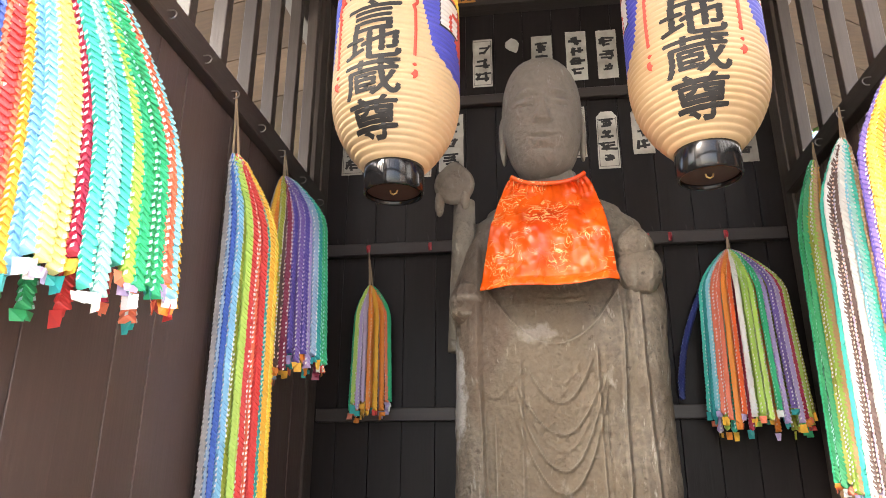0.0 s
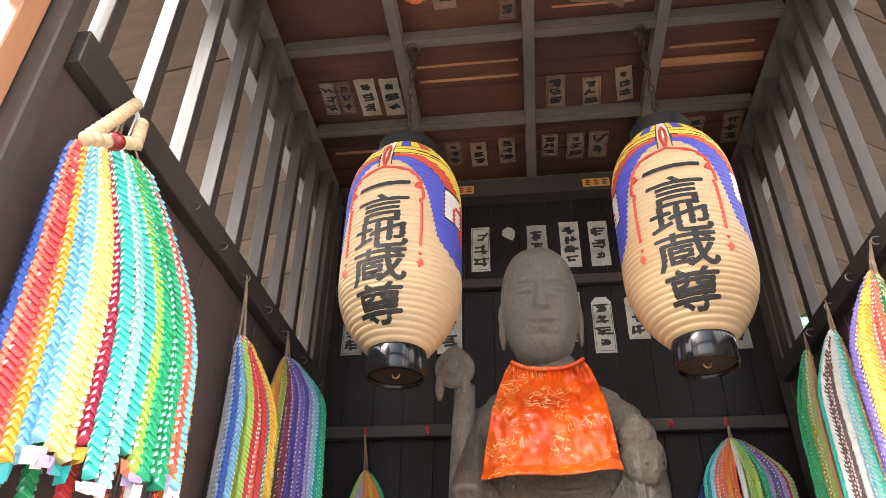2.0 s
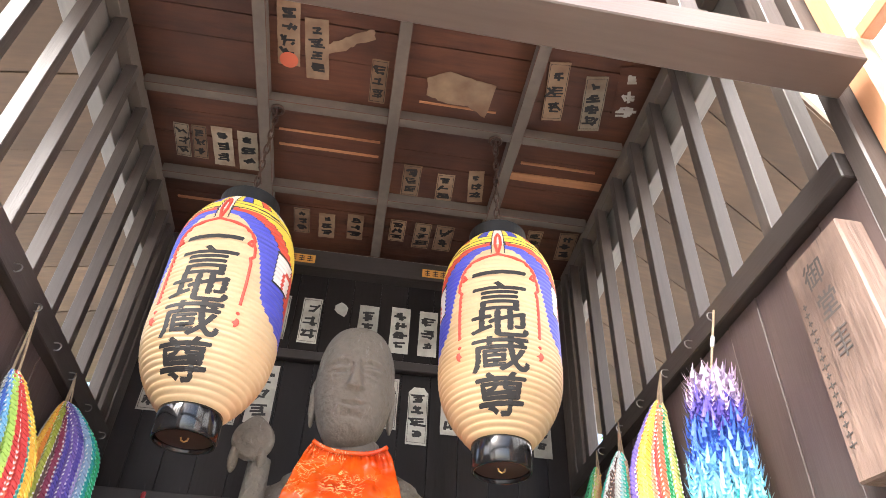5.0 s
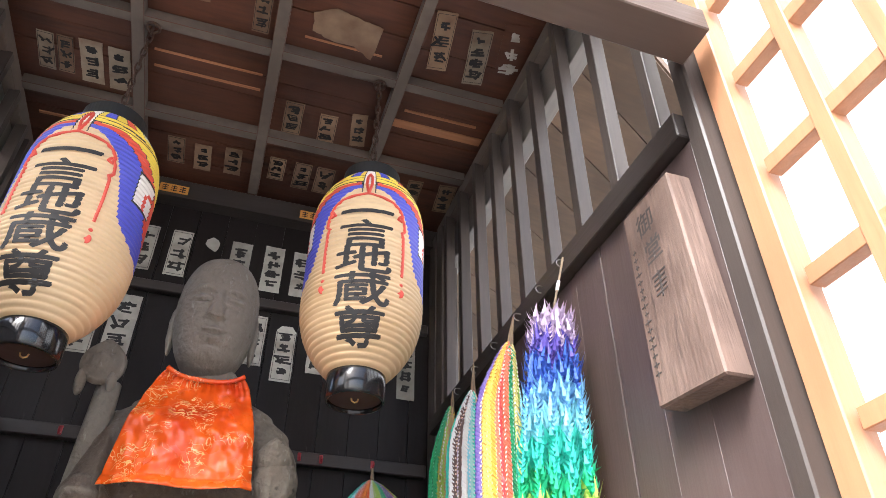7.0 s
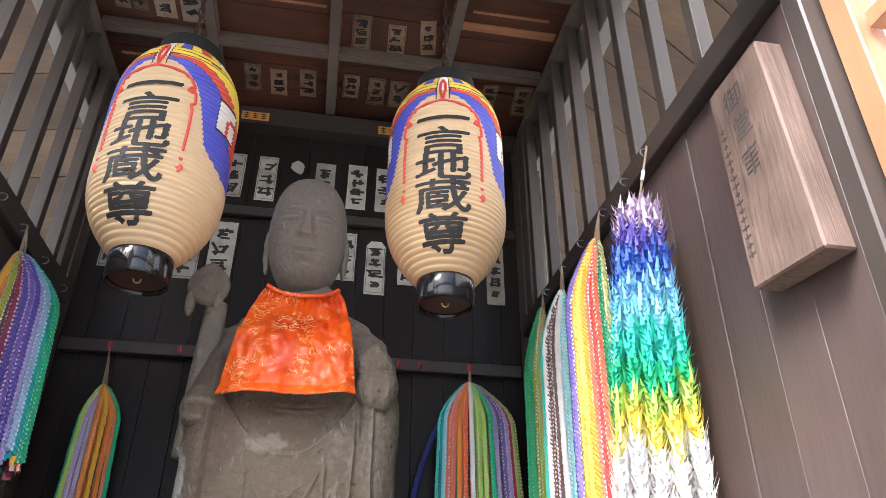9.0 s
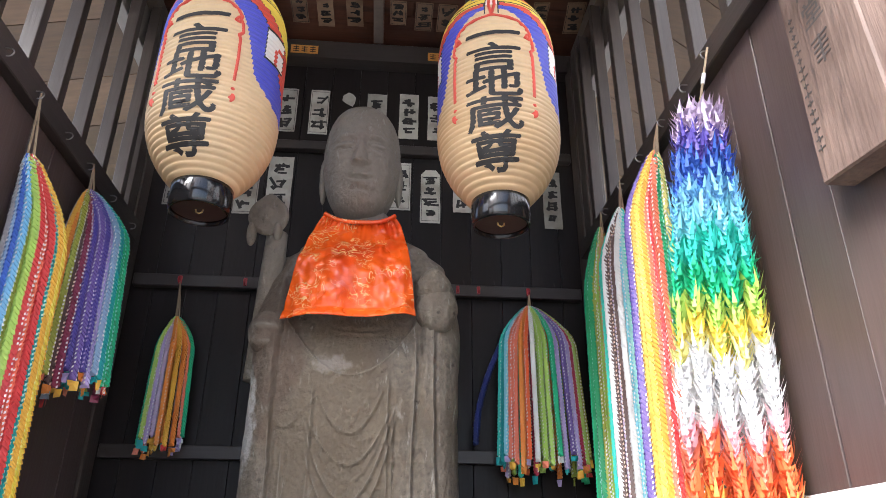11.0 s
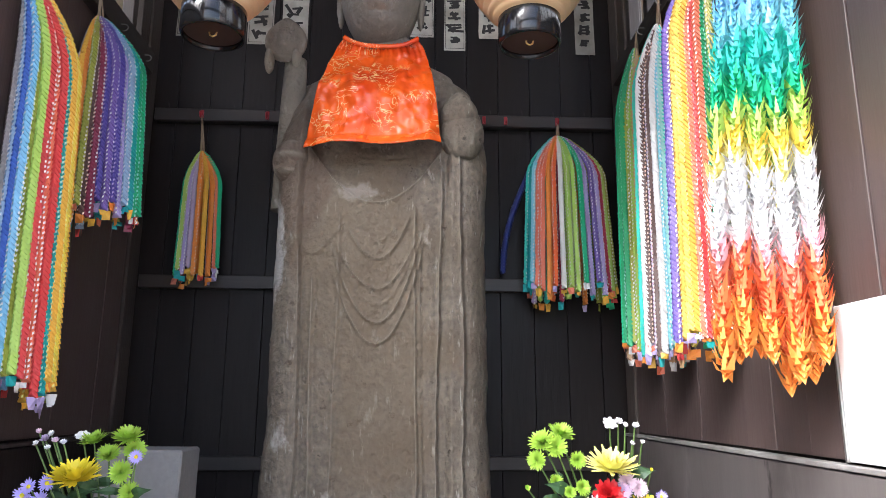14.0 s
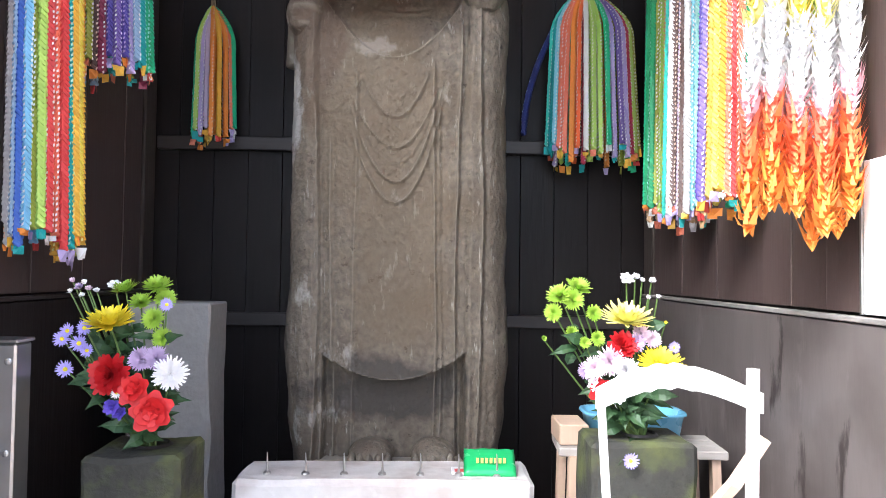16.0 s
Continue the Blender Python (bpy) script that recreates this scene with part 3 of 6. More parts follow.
def statue():
    bm = bmesh.new()
    N, M = 330, 360
    dense = np.array([2 * math.pi * q / 3000 for q in range(3001)])
    width = ((0.46, 0.300), (0.60, 0.318), (0.80, 0.330), (1.00, 0.316), (1.30, 0.316), (1.60, 0.316), (1.76, 0.325), (1.90, 0.312), (2.00, 0.275), (2.06, 0.215), (2.11, 0.130), (2.14, 0.090), (2.20, 0.085))
    depth = ((0.46, 0.15), (0.80, 0.165), (1.30, 0.18), (1.62, 0.200), (1.80, 0.170), (1.95, 0.125), (2.08, 0.095), (2.14, 0.085), (2.20, 0.085))
    rows = []
    for j in range(M + 1):
        z = 0.46 + (2.19 - 0.46) * j / M
        w, d = interp(z, width), interp(z, depth)
        ex = 2 / interp(z, ((0.46, 3.0), (1.7, 3.0), (1.9, 2.3), (2.14, 2.0)))
        ring = []
        # points at even steps along the outline, closer on the front
        cs, sn = np.cos(dense), np.sin(dense)
        ox, oy = w * np.sign(cs) * np.abs(cs) ** ex, d * np.sign(sn) * np.abs(sn) ** ex
        run = np.concatenate(([0.0], np.cumsum(np.hypot(np.diff(ox), np.diff(oy)) * np.where(sn[1:] < 0, 3.0, 1.0))))
        angles = np.interp(np.arange(N) * run[-1] / N, run, dense)
        for i in range(N):
            a = float(angles[i])
            c, s = math.cos(a), math.sin(a)
            x = w * math.copysign(abs(c) ** ex, c)
            y = d * math.copysign(abs(s) ** ex, s)
            rough = 0.0035 * noise.fractal((x * 11, z * 11, 3.0), 1.0, 2.0, 4) + 0.004 * noise.noise((x * 3, z * 2.2, 7.0))
            r = robe(x, z) * smooth(2.02, 1.9, z) * smooth(0.2, -0.5, s) if s < 0.2 else 0.0
            k = 1 + rough / max(w, 0.1)
            ring.append(bm.verts.new((SX + x * k + 0.004 * noise.noise((z * 3, 1.0, c)), SY + y * k - r, z)))
        rows.append(ring)
    for a, b in zip(rows, rows[1:]):
        for i in range(N):
            bm.faces.new((a[i], a[(i + 1) % N], b[(i + 1) % N], b[i]))
    bm.faces.new(rows[0][::-1])
    bm.faces.new(rows[-1])
    torso = bpy.data.meshes.new("torso")
    bm.to_mesh(torso)
    bm.free()
    bm = bmesh.new()
    # head with a worn, calm face
    hx, hy, hz = -0.006, 2.655, 2.372
    vs = ball(bm, (0, 0, 0), 1.0, 180, 150)
    for v in vs:
        x, y, z = v.co
        full = max(0.0, 1 - abs(z) ** 2.5) ** 0.4 / max(1e-6, math.hypot(x, y))
        x, y = x * full, y * full
        jaw = 1.0 - 0.10 * smooth(-0.10, -0.85, z) + 0.02 * smooth(0.1, 0.7, z)
        px, py, pz = x * 0.134 * jaw, y * 0.155 * (1 - 0.06 * smooth(0, -1, z)), z * 0.222
        if y < 0:
            f = 0.72 * smooth(0.0, -0.5, y)
            flat = smooth(0.095, 0.03, abs(px)) * smooth(0.13, 0.02, abs(pz + 0.03))
            py += 0.010 * flat
            ax = abs(px)
            # nose: a broad wedge with wings
            wide = 0.013 + 0.010 * smooth(0.02, -0.06, pz)
            py -= f * (0.018 + 0.022 * smooth(0.03, -0.055, pz)) * math.exp(-(px / wide) ** 4) * smooth(0.055, 0.02, pz) * smooth(-0.074, -0.064, pz)
            py -= f * 0.010 * math.exp(-((ax - 0.024) / 0.009) ** 2) * math.exp(-((pz + 0.056) / 0.011) ** 2)
            # brows, half-closed lids and slits
            py -= f * 0.012 * math.exp(-((ax - 0.052) / 0.036) ** 4) * math.exp(-((pz - 0.042 + 6.0 * (ax - 0.05) ** 2) / 0.010) ** 2)
            py += f * 0.010 * math.exp(-((ax - 0.055) / 0.034) ** 4) * math.exp(-((pz - 0.024 + 6.0 * (ax - 0.05) ** 2) / 0.008) ** 2)
            py -= f * 0.010 * math.exp(-((ax - 0.056) / 0.030) ** 4) * math.exp(-((pz - 0.008) / 0.009) ** 2)
            py += f * 0.014 * math.exp(-((ax - 0.056) / 0.032) ** 4) * math.exp(-((pz + 0.006 - 3.0 * (ax - 0.056) ** 2) / 0.0035) ** 2)
            py -= f * 0.007 * math.exp(-((ax - 0.056) / 0.030) ** 4) * math.exp(-((pz + 0.020) / 0.010) ** 2)
            # lips and chin
            py -= f * 0.013 * math.exp(-(px / 0.034) ** 4) * math.exp(-((pz + 0.104) / 0.009) ** 2)
            py += f * 0.015 * math.exp(-(px / 0.040) ** 4) * math.exp(-((pz + 0.117 - 4.0 * px * px) / 0.0035) ** 2)
            py -= f * 0.013 * math.exp(-(px / 0.028) ** 4) * math.exp(-((pz + 0.130) / 0.010) ** 2)
            py += f * 0.009 * math.exp(-(px / 0.040) ** 2) * math.exp(-((pz + 0.150) / 0.007) ** 2)
            py -= f * 0.010 * math.exp(-(px / 0.045) ** 2) * math.exp(-((pz + 0.182) / 0.022) ** 2)
        r = 1 + 0.012 * noise.fractal((px * 14, py * 14, pz * 14), 1.0, 2.0, 3)
        v.co = (hx + px * r, hy + py * r, hz + pz * r)
    for s in (-1, 1):
        vs = ball(bm, (hx + s * 0.131, hy + 0.018, hz - 0.050), (0.014, 0.034, 0.092), 16, 14)
        for v in vs:
            v.co += Vector((0.004 * noise.noise(v.co * 30), 0, 0))
    # staff with its ring head
    tube(bm, [(-0.275, 2.64, 1.60), (-0.272, 2.635, 1.86), (-0.268, 2.63, 2.09)], 0.048, 20, taper=0.034)
    tube(bm, [(-0.235, 2.70, 1.70), (-0.215, 2.70, 1.95), (-0.20, 2.70, 2.02)], 0.060, 20, taper=0.045)
    vs = ball(bm, (-0.297, 2.60, 2.138), (0.066, 0.030, 0.068), 28, 20)
    for v in vs:
        q = v.co - Vector((-0.297, 2.60, 2.138))
        ring = math.hypot(q.x, q.z)
        v.co.y += 0.012 * math.exp(-((ring - 0.040) / 0.009) ** 2) * (-1 if q.y > 0 else 1) * 1.0
        if q.z > 0.035:
            v.co.z += (q.z - 0.035) * 0.45 * smooth(0.05, 0.0, abs(q.x))
    ball(bm, (-0.345, 2.60, 2.075), (0.016, 0.022, 0.045), 12, 10)
    ball(bm, (-0.262, 2.60, 2.085), (0.016, 0.022, 0.035), 12, 10)
    # fist on the staff
    vs = ball(bm, (-0.252, 2.565, 1.728), (0.058, 0.058, 0.070), 24, 18)
    for v in vs:
        v.co.y += 0.007 * math.sin((v.co.z - 1.70) * 120) * smooth(2.55, 2.50, v.co.y)
    # open hand with a jewel
    vs = ball(bm, (0.252, 2.535, 1.812), (0.066, 0.055, 0.080), 28, 20)
    for v in vs:
        v.co.y += 0.007 * math.sin((v.co.x) * 130) * smooth(1.83, 1.79, v.co.z)
    vs = ball(bm, (0.243, 2.525, 1.875), (0.056, 0.045, 0.052), 24, 18)
    for v in vs:
        q = v.co.z - 1.875
        if q > 0:
            v.co.z += q * 0.35 * smooth(0.05, 0.0, abs(v.co.x - 0.243))
    # feet with toes
    for s in (-1, 1):
        fx = 0.038 + s * 0.085
        ball(bm, (fx, 2.545, 0.498), (0.062, 0.090, 0.040), 24, 16)
        for k in range(5):
            ball(bm, (fx - 0.048 + 0.024 * k, 2.462 + 0.006 * abs(k - 2), 0.490), (0.0125, 0.036, 0.024), 10, 8)
    # low stone footing under the figure
    box(bm, -0.27, 0.32, 2.42, 2.88, 0.12, 0.468, bevel=0.02)
    bm.from_mesh(torso)
    bpy.data.meshes.remove(torso)
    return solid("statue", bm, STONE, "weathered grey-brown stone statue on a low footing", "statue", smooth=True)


statue()


# ---- orange bib ----
def bib():
    bm = bmesh.new()
    nx, nz = 90, 70
    tops = []
    for layer in (0, 1):
        rows = []
        for j in range(nz + 1):
            v = j / nz
            row = []
            for i in range(nx + 1):
                u = -1 + 2 * i / nx
                half = 0.112 + (0.198 - 0.112) * v ** 0.55
                x = 0.002 - 0.014 * v + u * half
                z = 2.106 - 0.350 * v + 0.030 * (1 - v) * abs(u) ** 3 - 0.012 * v * (1 - u * u) + 0.006 * u * v
                body = 0.20 * (max(0, 1 - (abs(x - SX) / 0.33) ** 3)) ** (1 / 3)
                chest = SY - body * (0.58 + 0.50 * smooth(0, 0.6, v)) - 0.022
                gather = 0.005 * math.sin(u * 46 + 2 * math.sin(u * 7)) * (1 - v) ** 12
                wave = 0.012 * math.sin(u * 5.5 + 1.3 + 2.2 * v) * v + 0.008 * math.exp(-((abs(u) * 0.9 - 0.15 - 0.75 * (0.75 - v)) / 0.10) ** 2) * smooth(0.05, 0.3, v) * smooth(0.9, 0.6, v)
                cr = 0.011 * noise.fractal((x * 13, z * 13, 1.7), 1.0, 2.0, 4) + 0.006 * noise.noise((x * 42, z * 30, 4.0))
                flare = 0.022 * smooth(0.9, 1.0, v) - 0.010 * smooth(0.86, 0.9, v) * smooth(0.94, 0.9, v)
                hem = 0.006 * smooth(0.88, 0.885, v)
                y = chest - gather - wave - cr - flare - hem - 0.014 * v + 0.005 * layer + 0.03 * abs(u) ** 4 * v
                row.append(bm.verts.new((x, y, z)))
            rows.append(row)
        for a, b in zip(rows, rows[1:]):
            for i in range(nx):
                f = (a[i], a[i + 1], b[i + 1], b[i])
                bm.faces.new(f if layer == 0 else f[::-1])
        tops.append(rows)
    A, B = tops
    for seq in ([(A[0][i], B[0][i]) for i in range(nx + 1)], [(A[-1][i], B[-1][i]) for i in range(nx + 1)], [(A[j][0], B[j][0]) for j in range(nz + 1)], [(A[j][-1], B[j][-1]) for j in range(nz + 1)]):
        for (a, b), (c, d) in zip(seq, seq[1:]):
            bm.faces.new((a, c, d, b))
    bmesh.ops.recalc_face_normals(bm, faces=bm.faces)
    b = thing("bib", (0, 2.5, 1.8), "shiny orange brocade bib with gold pattern on the statue", "bib")
    part("cloth", bm, BROCADE, b, smooth=True)
    band = bmesh.new()
    pts = []
    for i in range(41):
        u = -1 + 2 * i / 40
        x = 0.002 + u * 0.114
        y = SY - 0.20 * 0.62 * (max(0, 1 - (abs(x - SX) / 0.33) ** 3)) ** (1 / 3) - 0.026 - 0.002 * math.sin(u * 60)
        pts.append((x, y, 2.106 + 0.030 * abs(u) ** 3))
    tube(band, pts, 0.0075, 8)
    part("neckband", band, BROCADE, b, smooth=True)


bib()


# ---- lanterns ----
LH, LR = 0.718, 0.1835


def lantern_r(v):
    """Radius at height share v from the foot of the paper body."""
    k = abs(2 * v - 1)
    end, k0, p = (0.53, 0.31, 2.9) if v > 0.5 else (0.46, 0.32, 2.5)
    q = max(0.0, (k - k0) / (1 - k0))
    return LR * (1 - (1 - end) * min(1.0, q) ** p) * (1 - 0.015 * (v - 0.5))


def along(v, pairs):
    """Straight lines between pairs of height share and angle, from the top down."""
    for (a, p), (b, q) in zip(pairs, pairs[1:]):
        if v >= b:
            return p + (q - p) * (min(a, v) - a) / (b - a)
    return pairs[-1][1]


BLUE_IN = ((0.80, 0.12), (0.79, 0.28), (0.765, 0.42), (0.70, 0.64), (0.65, 0.73), (0.607, 0.78), (0.52, 0.87), (0.431, 0.95), (0.395, 1.08), (0.37, 1.25), (0.34, 1.5), (0.325, 1.9), (0.32, 3.3))
BLUE_OUT = ((0.828, 0.12), (0.823, 0.30), (0.808, 0.55), (0.775, 0.80), (0.735, 1.00), (0.69, 1.15), (0.60, 1.32), (0.50, 1.55), (0.42, 1.85), (0.35, 2.2), (0.32, 3.3))
RED_OUT = ((0.850, 0.12), (0.848, 0.35), (0.842, 0.60), (0.822, 0.85), (0.795, 1.08), (0.76, 1.25), (0.69, 1.6), (0.62, 2.2), (0.55, 3.3))


def drape(th, h):
    """Which paint lies at angle th (0 faces the front) and height share h."""
    a = abs(th)
    if a < 0.12:
        return 5 if h > 0.77 and a > 0.10 else 4 if h > 0.83 else 0
    if h > 0.915:
        k = a * 4.5
        return 5 if k % 1 < 0.08 else (1, 3, 1, 2, 1, 4, 3, 1)[int(k) % 8]
    if h > 0.906:
        return 5
    # crest panel on the hanging sleeve
    q, p = (a - 1.08) / 0.55, (h - 0.54) / 0.16
    if 0 < q < 1 and 0 < p < 1:
        if q < 0.04 or q > 0.96 or p < 0.05 or p > 0.95:
            return 5
        return 2 if (0.42 < q < 0.60 and p < 0.55) or (0.60 < q and 0.55 < p < 0.70) else 4
    bi, bo, ro = along(h, BLUE_IN), along(h, BLUE_OUT), along(h, RED_OUT)
    if h > 0.850 or a > ro:
        return 5 if h < 0.850 and a < ro + 0.02 or abs(h - 0.885 + 0.012 * a) < 0.003 or 0.850 < h < 0.855 else 1
    if a < bi:
        return 0
    if a < bo:
        return 3
    if a < bo + 0.018:
        return 5
    return 2


def glyph_mesh(text, size, bold=0.0):
    cu = bpy.data.curves.new("glyph", "FONT")
    cu.body, cu.size, cu.align_x, cu.align_y, cu.offset = text, size, "CENTER", "CENTER", bold
    ob = bpy.data.objects.new("glyph", cu)
    scene.collection.objects.link(ob)
    bpy.context.view_layer.update()
    me = bpy.data.meshes.new_from_object(ob.evaluated_get(bpy.context.evaluated_depsgraph_get()))
    bpy.data.objects.remove(ob)
    bm = bmesh.new()
    bm.from_mesh(me)
    bpy.data.meshes.remove(me)
    return bm


def lantern(x, y, turn):
    zf = 2.055
    L = thing("paper_lantern", (x, y, zf), "large ribbed paper lantern with black writing and painted drapery", "lantern", "hanging lanterns")
    bm = bmesh.new()
    NS, NV = 300, 308
    rings = []
    for j in range(NV + 1):
        v = j / NV
        rr = lantern_r(v) + 0.0058 * (abs(math.sin(v * math.pi * 46)) ** 0.6 - 0.5)
        rings.append([bm.verts.new((x + rr * math.sin(2 * math.pi * i / NS + turn), y - rr * math.cos(2 * math.pi * i / NS + turn), zf + v * LH)) for i in range(NS)])
    for j in range(NV):
        for i in range(NS):
            f = bm.faces.new((rings[j][i], rings[j][(i + 1) % NS], rings[j + 1][(i + 1) % NS], rings[j + 1][i]))
            th = 2 * math.pi * (i + 0.5) / NS
            if th > math.pi:
                th -= 2 * math.pi
            f.material_index = drape(th, (j + 0.5) / NV)
            f.smooth = True
    body = part("body", bm, PAINTS, L, "ribbed tan paper with yellow, red and blue drapery")

    def wrap(bm, lift):
        for v in bm.verts:
            th, h = v.co.x, v.co.y
            vv = max(0.0, min(1.0, h / LH))
            rr = lantern_r(vv) + lift + v.co.z
            v.co = (x + rr * math.sin(th + turn), y - rr * math.cos(th + turn), zf + h)

    # writing, one character under another
    for k, ch in enumerate("一言地蔵尊"):
        one = glyph_mesh(ch, 0.137, 0.0004)
        bmesh.ops.triangulate(one, faces=one.faces)
        for it in range(5):
            long = [e for e in one.edges if e.calc_length() > 0.014]
            if long:
                bmesh.ops.subdivide_edges(one, edges=long, cuts=1)
                bmesh.ops.triangulate(one, faces=one.faces)
        cz = (0.650, 0.528, 0.402, 0.262, 0.110)[k] * LH
        flat = bpy.data.meshes.new("flat")
        one.to_mesh(flat)
        one.free()
        g = bmesh.new()
        # thick brush strokes: the character laid over itself a hair apart
        for q, (dx, dy) in enumerate(((0, 0), (0.0024, 0.0006), (-0.0024, -0.0006), (0.0006, 0.0024), (-0.0006, -0.0024))):
            n0 = len(g.verts)
            g.from_mesh(flat)
            g.verts.ensure_lookup_table()
            for v in g.verts[n0:]:
                wob = 0.0016 * noise.noise((v.co.x * 60, v.co.y * 60, k))
                v.co = Vector(((v.co.x * 1.28 + dx) / LR + 0.01 + wob / LR, cz + v.co.y * 0.80 + dy + wob + 0.05 * v.co.x, 0.0002 * q))
        bpy.data.meshes.remove(flat)
        wrap(g, 0.0024)
        part("character", g, INK, body, "black brush-written character")
    # red cords with tassels
    for s in (-1, 1):
        c = bmesh.new()
        path = [(s * a, h) for a, h in ((0.0, 0.920), (0.045, 0.89), (0.05, 0.83), (0.0, 0.765), (0.10, 0.755), (0.28, 0.748), (0.45, 0.732), (0.57, 0.707), (0.64, 0.675), (0.61, 0.645), (0.55, 0.655), (0.60, 0.675), (0.67, 0.640), (0.69, 0.600), (0.63, 0.585), (0.66, 0.565), (0.67, 0.47), (0.66, 0.36))]
        pts = []
        for (a, h), (b, i2) in zip(path, path[1:]):
            for q in range(5):
                t = q / 5
                pts.append((a + (b - a) * t, h + (i2 - h) * t))
        pts.append(path[-1])
        P3 = []
        for th, h in pts:
            rr = lantern_r(h) + 0.002
            P3.append((x + rr * math.sin(th + turn), y - rr * math.cos(th + turn), zf + h * LH))
        tube(c, P3, 0.0050, 6)
        rr = lantern_r(0.28) + 0.001
        ball(c, (x + rr * math.sin(s * 0.66 + turn), y - rr * math.cos(s * 0.66 + turn), zf + 0.322 * LH), 0.0065, 8, 6)
        ball(c, (x + rr * math.sin(s * 0.66 + turn), y - rr * math.cos(s * 0.66 + turn), zf + 0.283 * LH), (0.011, 0.004, 0.014), 10, 8)
        part("painted_cord", c, PAINTS[2], body, "red painted cord and tassel")
    # black lacquer foot and top ring
    fm = bmesh.new()
    lathe(fm, [(0.082, 0.012), (0.085, 0.006), (0.085, -0.066), (0.082, -0.074), (0.076, -0.074), (0.076, -0.060)], 56, (x, y, zf))
    part("foot", fm, LACQUER, L, "glossy black lacquered ring", smooth=True)
    dm = bmesh.new()
    lathe(dm, [(0.0765, -0.060), (0.05, -0.0605), (0.0005, -0.061)], 40, (x, y, zf))
    part("foot_board", dm, BASEWOOD, L, "red-brown wooden bottom board")
    rg = bmesh.new()
    tube(rg, [(x - 0.010, y, zf - 0.060), (x - 0.008, y, zf - 0.069), (x, y, zf - 0.073), (x + 0.008, y, zf - 0.069), (x + 0.010, y, zf - 0.060)], 0.0025, 6)
    part("ring", rg, BRASS, L)
    tm = bmesh.new()
    lathe(tm, [(0.094, LH - 0.004), (0.098, LH + 0.002), (0.098, LH + 0.050), (0.094, LH + 0.054), (0.084, LH + 0.054), (0.084, LH + 0.0)], 48, (x, y, zf))
    part("top_ring", tm, BLACKRING, L, "matt black top ring")
    hm = bmesh.new()
    tube(hm, [(x + 0.090 * math.cos(a), y, zf + LH + 0.05 + 0.06 * math.sin(a)) for a in [math.pi * k / 14 for k in range(15)]], 0.003, 6)
    part("handle", hm, WIRE, L)
    n = 11
    z0, z1 = zf + LH + 0.105, ZC - 0.005
    for k in range(n):
        cmh = bmesh.new()
        zc = z0 + (z1 - z0) * (k + 0.5) / n
        hl = (z1 - z0) / n * 0.68
        pts = [(0.009 * math.cos(a) * (1 if k % 2 else 0), 0.009 * math.cos(a) * (0 if k % 2 else 1), hl * math.sin(a)) for a in [2 * math.pi * q / 12 for q in range(13)]]
        tube(cmh, [(x + p[0], y + p[1], zc + p[2]) for p in pts], 0.0032, 6)
        part("chain_link", cmh, CHAINMAT, L)
    eye = bmesh.new()
    tube(eye, [(x + 0.022 * math.cos(a), y + 0.022 * math.sin(a), ZC - 0.006) for a in [2 * math.pi * q / 16 for q in range(17)]], 0.006, 6)
    part("ceiling_ring", eye, CHAINMAT, L)


lantern(-0.430, 2.29, radians(-11))
lantern(0.418, 2.29, radians(-13))


# ---- strings of folded paper cranes ----
def chain(path, w, pitch, n_out, colour, edge, r=rnd):
    """One string of folded cranes: nested four-ridged cups in one closed mesh, top to foot."""
    P = [Vector(p) for p in path]
    L = [0.0]
    for a, b in zip(P, P[1:]):
        L.append(L[-1] + (b - a).length)
    n = int(L[-1] / pitch)
    verts, faces, mats = [], [], []
    turn = r.uniform(-0.5, 0.5)
    sway, ph = r.uniform(0.0, 0.3), r.uniform(0, 6.28)
    ridges = {0: (), 1: (0,), 2: (0, 6), 3: (0, 2, 4, 6)}[edge]
    k = 0
    for i in range(3 * n):
        step = i % 3
        s = (i // 3 + (0.0, 0.45, 0.95)[step]) * pitch
        while k < len(L) - 2 and L[k + 1] < s:
            k += 1
        t = (P[k + 1] - P[k]).normalized()
        c = P[k] + t * (s - L[k])
        o = (n_out - t * n_out.dot(t)).normalized()
        if step == 0:
            yaw = turn + sway * math.sin(s * 9 + ph) + r.uniform(-0.16, 0.16)
            grow = r.uniform(0.93, 1.09) * (0.75 if i < 3 else 1.0)
        o = Matrix.Rotation(yaw, 3, t) @ o
        side = t.cross(o)
        rad = w * 0.5 * (0.78, 1.04, 1.17)[step] * grow
        for q in range(8):
            # pairs of points make the four narrow ridges
            a = math.pi / 2 * (q // 2) + math.pi / 4 + (-0.19 if q % 2 == 0 else 0.19)
            slant = ((0.38 if q // 2 % 2 else -0.38) + (-0.10 if q % 2 == 0 else 0.10)) * pitch
            verts.append(c + (o * math.cos(a) + side * math.sin(a)) * rad + t * slant)
    for i in range(3 * n - 1):
        for q in range(8):
            a, b = i * 8 + q, i * 8 + (q + 1) % 8
            faces.append((a, b, b + 8, a + 8))
            mats.append(1 if i % 3 == 1 and q in ridges and r.random() < 0.9 else 0)
    faces.append(tuple(range(7, -1, -1)))
    faces.append(tuple(range((3 * n - 1) * 8, 3 * n * 8)))
    mats += [0, 0]
    me = bpy.data.meshes.new("crane_string")
    me.from_pydata(verts, [], faces)
    me.materials.append(PAPER[colour])
    me.materials.append(PAPER[PALE.get(colour, "white")])
    me.polygons.foreach_set("material_index", mats)
    me.update()
    return me


PALE = dict(grey="white", amber="lemon", yellow="lemon", tan="peach", orange="peach", indigo="lavender", navy="bluegrey", brown="peach", green="aqua", emerald="aqua", teal="aqua", turquoise="white")


